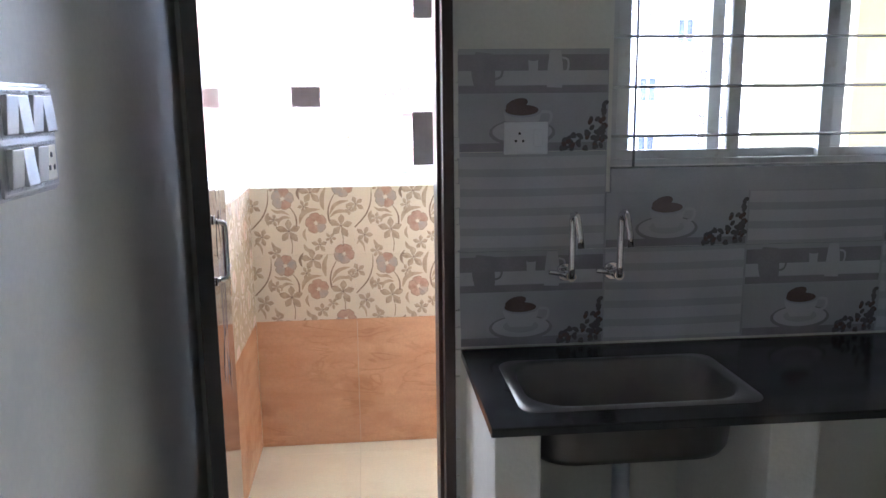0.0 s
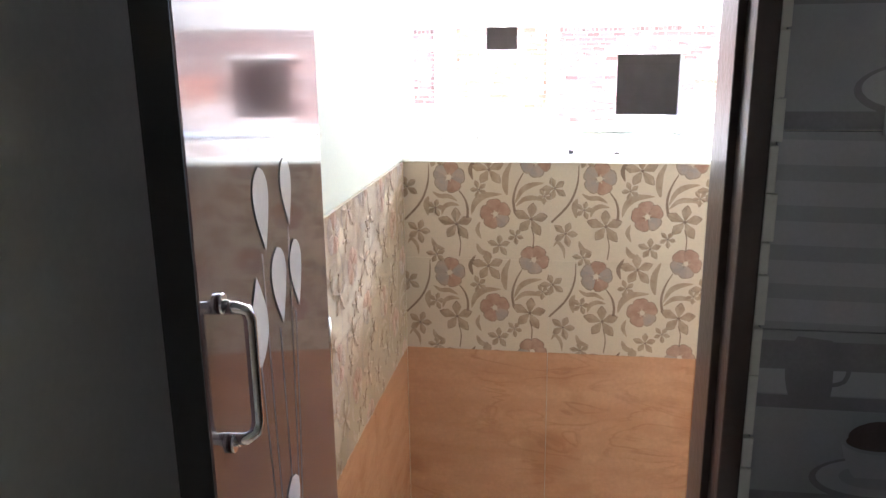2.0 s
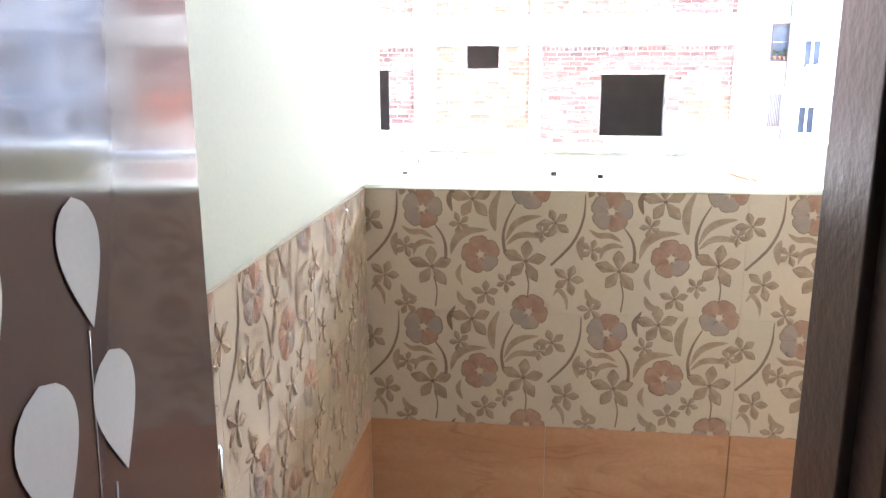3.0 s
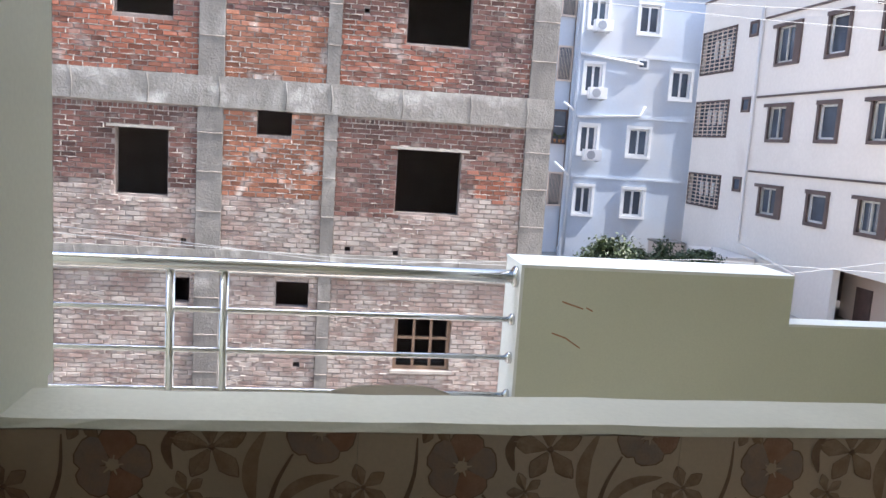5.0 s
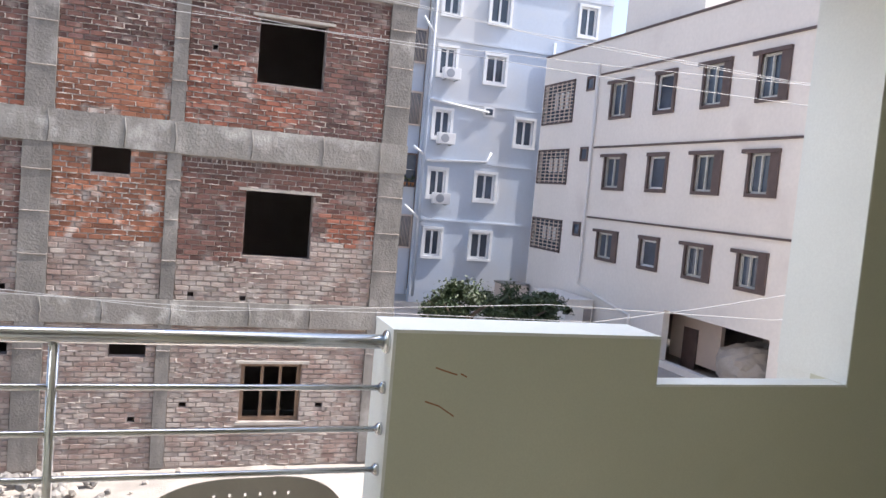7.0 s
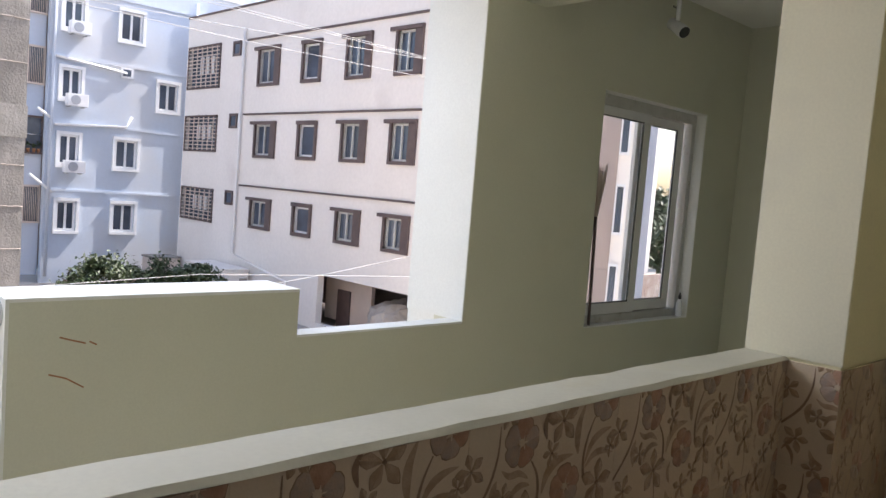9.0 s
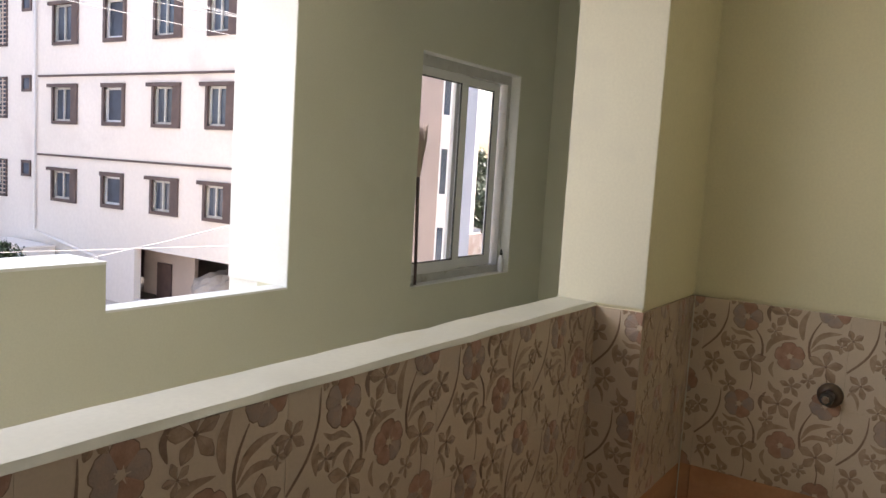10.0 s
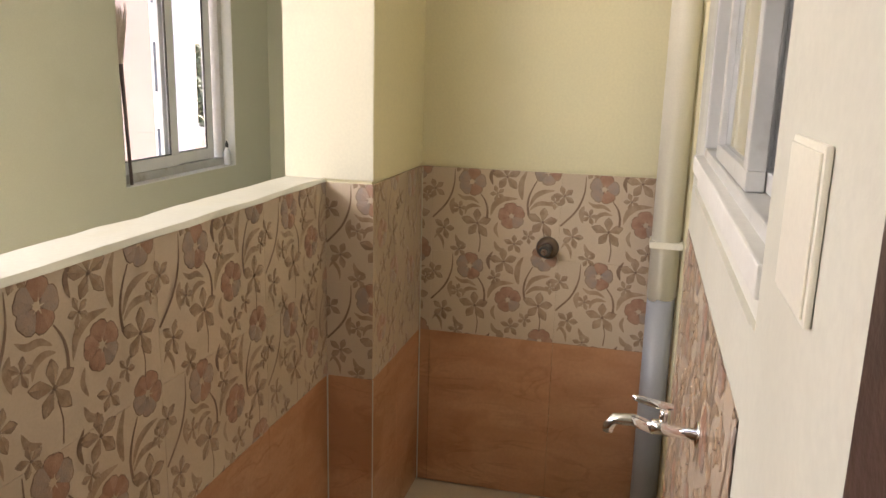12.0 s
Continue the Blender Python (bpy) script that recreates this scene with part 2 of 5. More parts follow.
M_SHEET = surf("green_roof_sheet", (0.42, 0.52, 0.42), (0.50, 0.57, 0.47), 0.5, 2, 30, 0.1, stain=(0.55, 0.50, 0.42), stain_scale=2)
M_TARP = surf("faded_tarpaulin", (0.42, 0.37, 0.32), (0.50, 0.45, 0.39), 0.7, 2.5, 20, 0.4)
M_BARK = surf("bark", (0.12, 0.09, 0.07), (0.08, 0.06, 0.045), 0.9, 6, 40, 0.5)
M_FOL = surf("leaf_green", (0.035, 0.062, 0.024), (0.065, 0.088, 0.038), 0.55, 1.2, 9, 0.0, vary="island", spread=0.45)
M_WIRE = surf("grey_cable", (0.50, 0.50, 0.51), (0.42, 0.42, 0.43), 0.6, 5, 50, 0.0)
M_RUST = surf("rusty_scratch", (0.36, 0.17, 0.08), (0.28, 0.13, 0.06), 0.8, 40, 90, 0.0)
M_SCREEN = surf("plastic_film", (0.70, 0.72, 0.75), (0.62, 0.64, 0.68), 0.15, 20, 90, 0.4)


# ---- mesh helpers ----
def box(bm, x0, x1, y0, y1, z0, z1, mi=0):
    vs = [bm.verts.new((x, y, z)) for z in (z0, z1) for y in (y0, y1) for x in (x0, x1)]
    for f in ((0, 2, 3, 1), (4, 5, 7, 6), (0, 1, 5, 4), (2, 6, 7, 3), (0, 4, 6, 2), (1, 3, 7, 5)):
        bm.faces.new([vs[i] for i in f]).material_index = mi


def soft_box(bm, x0, x1, y0, y1, z0, z1, r=0.004):
    """A box with bevelled edges."""
    tmp = bmesh.new()
    box(tmp, x0, x1, y0, y1, z0, z1)
    bmesh.ops.bevel(tmp, geom=tmp.edges[:], offset=r, segments=2, affect="EDGES", profile=0.6)
    append(bm, tmp)


def append(bm, tmp):
    me = bpy.data.meshes.new("tmp")
    tmp.to_mesh(me)
    tmp.free()
    bm.from_mesh(me)
    bpy.data.meshes.remove(me)


def tube(bm, pts, r, n=12, closed=True):
    """A round pipe through points; r: one radius or one for each point."""
    pts = [Vector(p) for p in pts]
    rad = r if isinstance(r, (list, tuple)) else [r] * len(pts)
    rings, side = [], None
    for i, p in enumerate(pts):
        d = (pts[min(i + 1, len(pts) - 1)] - pts[max(i - 1, 0)]).normalized()
        if side is None:
            side = d.orthogonal().normalized()
        side = (side - d * side.dot(d)).normalized()
        up = d.cross(side)
        rings.append([bm.verts.new(p + rad[i] * (math.cos(a) * side + math.sin(a) * up)) for a in [2 * math.pi * k / n for k in range(n)]])
    for a, b in zip(rings, rings[1:]):
        for k in range(n):
            bm.faces.new((a[k], a[(k + 1) % n], b[(k + 1) % n], b[k])).smooth = True
    if closed:
        bm.faces.new(rings[0][::-1])
        bm.faces.new(rings[-1])


def arc(c, r, a0, a1, n, u, v):
    """Points on an arc round c in the plane of u and v, angles in degrees."""
    c, u, v = Vector(c), Vector(u), Vector(v)
    return [c + r * (math.cos(radians(a0 + (a1 - a0) * k / n)) * u + math.sin(radians(a0 + (a1 - a0) * k / n)) * v) for k in range(n + 1)]


def mesh_of(bm, name, mats, recalc=True):
    if recalc:
        bmesh.ops.recalc_face_normals(bm, faces=bm.faces[:])
    me = bpy.data.meshes.new(name)
    bm.to_mesh(me)
    bm.free()
    for m in mats if isinstance(mats, (list, tuple)) else [mats]:
        me.materials.append(m)
    return me


def part(name, bm, mat, parent=None, label=""):
    ob = new(name, mesh_of(bm, name, mat))
    ob.parent = parent
    return tagged(ob, label)


def boxes(name, rows, mat, parent=None, label="", category="", kind="", r=0.0, group=""):
    bm = bmesh.new()
    for b in rows:
        if r:
            soft_box(bm, *b, r=r)
        else:
            box(bm, *b)
    ob = part(name, bm, mat, parent)
    return tagged(ob, label, category, group, kind)


def piece(name, bmf, mat, parent=None, label="", category="", kind=""):
    bm = bmesh.new()
    bmf(bm)
    return tagged(part(name, bm, mat, parent), label, category, kind=kind)


def base(name, at, label="", category="", group="", kind=""):
    e = new(name)
    e.empty_display_size = 0.1
    e.location = at
    return tagged(e, label, category, group, kind)


def holed(bm, u0, u1, z0, z1, holes, a, b, along="x"):
    """A wall of boxes from u0 to u1 and from a to b in depth, with rectangular holes (u0, u1, z0, z1) left open."""
    us = sorted({round(v, 5) for v in (u0, u1, *[min(max(h[k], u0), u1) for h in holes for k in (0, 1)])})
    vs = sorted({round(v, 5) for v in (z0, z1, *[min(max(h[k], z0), z1) for h in holes for k in (2, 3)])})
    for ua, ub in zip(us, us[1:]):
        for za, zb in zip(vs, vs[1:]):
            uc, zc = (ua + ub) / 2, (za + zb) / 2
            if any(h[0] < uc < h[1] and h[2] < zc < h[3] for h in holes):
                continue
            if along == "x":
                box(bm, ua, ub, a, b, za, zb)
            else:
                box(bm, a, b, ua, ub, za, zb)
    bmesh.ops.remove_doubles(bm, verts=bm.verts[:], dist=1e-5)
    bm.verts.index_update()
    twins = {}
    for f in bm.faces:
        twins.setdefault(frozenset(v.index for v in f.verts), []).append(f)
    bmesh.ops.delete(bm, geom=[f for fs in twins.values() if len(fs) > 1 for f in fs], context="FACES")


def wall(name, u0, u1, z0, z1, holes, a, b, mat, along="x", parent=None, kind="structure"):
    bm = bmesh.new()
    holed(bm, u0, u1, z0, z1, holes, a, b, along)
    return tagged(part(name, bm, mat, parent), kind=kind)


# ---- structure ----
YK0, YK1, YP0, YP1, YG0 = 2.305, 2.45, 3.452, 3.575, 5.285
TOP, CEIL = 1.21, 2.95
T = 0.008
DOOR = (0.01, 0.772, 0.0, 2.12)
XE, XC, YC = 3.158, 2.642, 3.304      # end wall, column side, column front
KWIN = (1.25, 2.28, 1.36, 2.40)
wall_kitchen = wall("wall_kitchen", -0.03, 2.30, 0, CEIL, [DOOR, KWIN], YK0 + T, YK1 - T, M_KWALL)
wall("wall_kitchen_far", 2.30, 4.2, 0, CEIL, [], YK0 + T, 2.415, M_YELLOW)
wall_left = wall("wall_left", -3.3, 3.66, 0, CEIL, [], -0.24, -0.03, M_GREEN, "y")
boxes("wall_left_face", [(-0.03, -0.004, -3.3, YK0, 0, CEIL)], M_KWALL, kind="structure")
boxes("wall_left_upper", [(-0.03, 0, YK1, 3.66, TOP, CEIL), (-0.03, -T, YK1, 3.66, 0, TOP)], M_GREEN, kind="structure")
wall("wall_back", -0.24, 4.4, 0, CEIL, [], -3.5, -3.3, M_KWALL)
# wall_right has an added, unseen opening that lets daylight into the kitchen
wall("wall_right", -3.3, YK0, 0, CEIL, [(-2.95, -2.35, 1.2, 1.68)], 4.2, 4.4, M_KWALL, "y")
boxes("floor_slab", [(-3.4, 6.7, -3.5, 5.76, -0.25, -0.012)], M_GROUT, kind="structure")
boxes("ceiling", [(-3.4, 6.7, -3.5, 5.76, CEIL, 3.15)], M_WHITEP, kind="structure")
boxes("storeys_above", [(-3.4, 6.7, -9.0, 5.76, 3.155, 9.5)], M_GREEN, kind="structure")
boxes("storeys_behind", [(-3.4, 6.7, -9.0, -3.52, -3.7, 3.15)], M_GREEN, kind="structure")
boxes("storeys_below", [(-3.4, 6.7, -3.5, 5.76, -3.7, -0.255)], M_GREEN, kind="structure")
parapet = boxes("wall_parapet", [(0, XC + 0.02, YP0 + T, YP1, 0, TOP - 0.014)], M_CREAM, kind="structure")


def coping(bm):
    n = 40
    for k in range(n):
        x0, x1 = 2.67 * k / n, 2.67 * (k + 1) / n
        w = lambda x: 0.003 * noise.noise((x * 7, 0, 3)) + 0.002 * noise.noise((x * 23, 1, 3))
        v = [bm.verts.new(p) for p in ((x0, YP0 - 0.002 + w(x0) * 0.5, TOP - 0.009 + w(x0)), (x1, YP0 - 0.002 + w(x1) * 0.5, TOP - 0.009 + w(x1)), (x1, YP0 + 0.012, TOP + w(x1 + 5)), (x0, YP0 + 0.012, TOP + w(x0 + 5)), (x1, YP1 + 0.004, TOP + w(x1 + 9)), (x0, YP1 + 0.004, TOP + w(x0 + 9)), (x1, YP1 + 0.006, TOP - 0.03), (x0, YP1 + 0.006, TOP - 0.03))]
        for f in ((0, 1, 2, 3), (3, 2, 4, 5), (5, 4, 6, 7)):
            bm.faces.new([v[i] for i in f])
    bmesh.ops.remove_doubles(bm, verts=bm.verts[:], dist=1e-5)


piece("parapet_coping", coping, M_CREAM, kind="structure")
column = boxes("column", [(XC + T, XE, YC + T, 3.58, 0, TOP), (XC + 0.003, XE, YC, 3.58, TOP, CEIL)], M_YELLOW, kind="structure")
boxes("column_face", [(XC, XC + 0.003, YC + 0.002, 3.58, TOP, CEIL)], M_IVORYW, kind="structure")
wall_end = boxes("wall_end", [(XE + T, 3.4, 2.415, 3.58, 0, TOP), (XE, 3.4, 2.415, 3.58, TOP, CEIL)], M_YELLOW, kind="structure")
GWIN = (4.222, 5.43, 0.85, 2.262)
wall("wall_sitout", 3.192, 6.3, 0, CEIL, [GWIN], YG0, 5.50, M_GREEN)
boxes("pillar_sitout", [(3.194, 3.7, 5.501, 5.71, 0, CEIL)], M_WHITEP, kind="structure")
boxes("pillar_reveal", [(3.186, 3.1925, YG0 + 0.002, 5.71, 0.953, CEIL)], M_WHITEP, kind="structure")
boxes("wall_sitout_low", [(2.21, 3.192, YG0, 5.39, 0, 0.942)], M_GREEN, kind="structure")
boxes("wall_sitout_block", [(1.12, 2.21, YG0, 5.54, 0, 1.134)], M_GREEN, kind="structure")
boxes("block_coping", [(1.108, 2.212, YG0 + 0.001, 5.55, 1.134, 1.146), (1.108, 1.12, YG0 + 0.001, 5.54, 0, 1.134)], M_WHITEP, kind="structure")
boxes("low_wall_coping", [(2.212, 3.1855, YG0 + 0.001, 5.395, 0.942, 0.952)], M_WHITEP, kind="structure")
boxes("wall_sitout_end", [(5.95, 6.3, 3.0, YG0, 0, CEIL)], M_GREEN, kind="structure")
boxes("wall_room", [(3.4, 5.95, 3.3, 3.5, 0, CEIL), (-3.3, -0.24, 3.46, 3.66, 0, CEIL), (-3.4, -3.2, 3.66, 5.6, 0, CEIL)], M_GREEN, kind="structure")
boxes("ceiling_beam", [(3.37, 3.62, 3.6, YG0, 2.60, CEIL)], M_GREEN, kind="structure")
boxes("rail_kerb", [(-3.2, 1.108, 5.3, 5.45, 0, 0.1)], M_WHITEP, kind="structure")


boxes("kitchen_outer_plaster", [(0.7725, 1.25, YK1 - T, YK1 - 0.0005, 0, CEIL), (1.25, 1.28, YK1 - T, YK1 - 0.0005, 0, 1.30), (1.28, 2.30, YK1 - T, YK1 - 0.0005, 1.2005, 1.296), (1.25, 2.30, YK1 - T, YK1 - 0.0005, 2.40, CEIL), (2.281, 2.30, YK1 - T, YK1 - 0.0005, 1.296, 2.40)], M_CREAM, kind="structure")

# ---- the door and its frame ----
door_frame = base("door_frame", (0, 0, 0), "dark stained wooden door frame with a rebate", "door frame", kind="structure")
for nm, rows in (("jamb", [(0.738, 0.771, YK0 - 0.008, 2.366, 0, 2.10), (0.726, 0.771, 2.366, 2.492, 0, 2.10)]), ("jamb", [(0.011, 0.05, YK0 - 0.012, 2.36, 0, 2.10)]), ("head", [(0.011, 0.771, YK0 - 0.012, 2.47, 2.101, 2.119)])):
    boxes(nm, rows, M_DFRAME, door_frame, r=0.003)


def tile_edge(bm):
    """Uneven white cement between the jamb and the kitchen tiles."""
    rnd = random.Random(8)
    z = 0.0
    while z < 1.71:
        h = rnd.uniform(0.05, 0.11)
        soft_box(bm, 0.7716, 0.7855 + rnd.uniform(-0.003, 0.004), YK0 - rnd.uniform(0.004, 0.007), YK0 + T, z, z + h - rnd.uniform(0.001, 0.006), r=0.0015)
        z += h


piece("tile_edge", tile_edge, M_PLASTER, door_frame, "rough white cement edge")
HINGE, FREE = Vector((0.10, 2.315, 0)), Vector((0.172, 1.722, 0))
along = (FREE - HINGE)
LEAFW = along.length
door = base("door_1", HINGE, "open brown laminate door with pale leaf pattern", "door", kind="structure")
door.rotation_euler = (0, 0, math.atan2(along.y, along.x))
# in the door's own frame x runs from hinge to free edge, +y is the face seen from the doorway
boxes("leaf_panel", [(0.0, LEAFW, -0.034, 0.0, 0.012, 2.085)], M_DOOR, door, r=0.002)
# black strip laid over the free edge to colour in the shade there
boxes("edge_shade_strip", [(LEAFW + 0.0005, LEAFW + 0.002, -0.033, -0.001, 0.013, 2.084)], M_EDGESHADE, door, "black strip standing in for shade on the free edge")


def drop(bm, cx, z0, z1, w, lean=0.0, n=18, low=False):
    """A tall leaf of the inlay between z0 and z1, at cx along the leaf; low: broad at the foot, else at the head."""
    left, right = [], []
    for k in range(n + 1):
        s = k / n
        h = w * (math.sin(math.pi * (s ** 0.7 if low else 1 - (1 - s) ** 0.62))) * 0.5
        x = cx + lean * (s - 0.5)
        left.append(bm.verts.new((x - h, 0.0012, z0 + (z1 - z0) * s)))
        right.append(bm.verts.new((x + h, 0.0012, z0 + (z1 - z0) * s)))
    for k in range(n):
        if k == 0:
            bm.faces.new((left[0], right[1], left[1]))
        elif k == n - 1:
            bm.faces.new((left[k], right[k], left[n]))
        else:
            bm.faces.new((left[k], right[k], right[k + 1], left[k + 1]))
DS, DZ = -0.010, -0.010
GROUP = ((0.385, 1.323, 1.421, 0.052), (0.262, 1.325, 1.415, 0.046), (0.325, 1.214, 1.315, 0.058), (0.232, 1.206, 1.303, 0.054), (0.43, 1.202, 1.306, 0.062))
for dz, used in ((0.0, (0, 1, 2, 3, 4)), (-0.31, (2, 4)), (-0.42, (0, 3))):
    for k in used:
        cx, z0, z1, w = GROUP[k]
        piece("inlay_leaf", lambda bm: drop(bm, cx + DS, z0 + dz + DZ, z1 + dz + DZ, w * 1.25, -0.004 if k == 4 else 0.012, low=k == 4), M_DOORLEAF, door, "pale drop-shaped leaf inlay")
for ca, za, cb, zb in ((0.395, 1.323, 0.372, 0.86), (0.335, 1.214, 0.318, 0.86), (0.245, 1.206, 0.285, 0.86), (0.262, 1.325, 0.30, 0.86), (0.43, 1.202, 0.385, 0.86)):
    piece("inlay_stem", lambda bm: tube(bm, [(ca + DS, 0.0, za + DZ), (ca * 0.6 + cb * 0.4 + DS, 0.0, (za + zb) / 2), (cb + DS, 0.0, zb)], 0.0009, 6), M_DOORLINE, door)
HS = 0.545
handle_pts = [(HS, 0.0, 1.316), (HS, 0.016, 1.316), (HS - 0.006, 0.023, 1.312), (HS - 0.010, 0.025, 1.302), (HS - 0.010, 0.025, 1.196), (HS - 0.006, 0.023, 1.186), (HS, 0.016, 1.182), (HS, 0.0, 1.182)]
piece("door_handle", lambda bm: tube(bm, [(a, b, c - 0.012) for a, b, c in handle_pts], 0.0062, 12), M_CHROME, door, "chrome D-shaped pull handle")
for z in (1.308, 1.166):
    piece("handle_rose", lambda bm: (tube(bm, [(HS, 0.0, z), (HS, 0.005, z)], 0.010, 14), tube(bm, [(HS, 0.005, z), (HS, 0.010, z)], 0.004, 10)), M_CHROME, door)
for z in (0.25, 1.05, 1.85):
    piece("hinge", lambda bm: tube(bm, [(-0.004, -0.004, z - 0.05), (-0.004, -0.004, z + 0.05)], 0.006, 10), M_CHROME, door)

# ---- the flowered wall tile: one tile, 0.45 by 0.30 m, u to the right, v down ----
TW, TH = 0.45, 0.30


def strip(bm, pts, w0, w1, mi, lift=0.0009, n=10, belly=0.0):
    """A tapered stroke along a smooth curve through points."""
    pts = [Vector((p[0], 0, -p[1])) for p in pts]
    path = []
    for k in range(n + 1):
        s = k / n * (len(pts) - 1)
        i = min(int(s), len(pts) - 2)
        p0, p1, p2, p3 = pts[max(i - 1, 0)], pts[i], pts[i + 1], pts[min(i + 2, len(pts) - 1)]
        f = s - i
        path.append(0.5 * ((2 * p1) + (p2 - p0) * f + (2 * p0 - 5 * p1 + 4 * p2 - p3) * f * f + (3 * p1 - p0 - 3 * p2 + p3) * f ** 3))
    prev = None
    for k, p in enumerate(path):
        d = (path[min(k + 1, n)] - path[max(k - 1, 0)]).normalized()
        side = Vector((-d.z, 0, d.x))
        w = (w0 + (w1 - w0) * k / n + belly * math.sin(math.pi * k / n)) / 2
        a, b = bm.verts.new(p + side * w + Vector((0, -lift, 0))), bm.verts.new(p - side * w + Vector((0, -lift, 0)))
        if prev:
            bm.faces.new((prev[0], a, b, prev[1])).material_index = mi
        prev = (a, b)


def petal(bm, cx, cz, ang, r0, r1, w, mi, point=False, lift=0.0011):
    """A petal as a shallow raised fan: rounded, or pointed as a leaf."""
    d, s = Vector((math.cos(ang), 0, math.sin(ang))), Vector((-math.sin(ang), 0, math.cos(ang)))
    c = Vector((cx, 0, cz))
    prof = ((0, 0.12), (0.25, 0.55), (0.55, 1.0), (0.8, 0.62), (1, 0.04)) if point else ((0, 0.18), (0.3, 0.66), (0.62, 1.0), (0.86, 0.86), (1, 0.42))
    mid = [bm.verts.new(c + d * (r0 + (r1 - r0) * a) + Vector((0, -lift - 0.0012 * math.sin(math.pi * (0.15 + 0.7 * a)), 0))) for a, _ in prof]
    rim = [[bm.verts.new(c + d * (r0 + (r1 * 1.035 - r0) * a) + s * (sg * w * (b * 0.5 + 0.03)) + Vector((0, -0.0004, 0))) for a, b in prof] for sg in (-1, 1)]
    for k in range(len(prof) - 1):
        bm.faces.new((rim[0][k], rim[0][k + 1], rim[1][k + 1], rim[1][k])).material_index = 4
    for sg in (-1, 1):
        edge = [bm.verts.new(c + d * (r0 + (r1 - r0) * a) + s * (sg * w * b / 2) + Vector((0, -lift * 0.5, 0))) for a, b in prof]
        for k in range(len(prof) - 1):
            bm.faces.new((mid[k], mid[k + 1], edge[k + 1], edge[k])).material_index = mi


def flower(bm, u, v, r, rot, greys=()):
    for k in range(5):
        petal(bm, u, -v, radians(rot + 72 * k), r * 0.16, r, r * 0.98, 2 if k in greys else 1)
    for k in range(5):
        strip(bm, [(u, v), (u + 0.3 * r * math.cos(radians(rot + 72 * k)), v - 0.3 * r * math.sin(radians(rot + 72 * k)))], r * 0.09, r * 0.03, 0, lift=0.0034, n=2)


def star(bm, u, v, r, rot, mi=3):
    for k in range(5):
        petal(bm, u, -v, radians(rot + 72 * k), r * 0.1, r * (1.12 if k % 2 else 0.98), r * 0.56, mi, True)
    petal(bm, u - r * 0.1, -v, 0, 0, r * 0.2, r * 0.2, 4, False, 0.003)


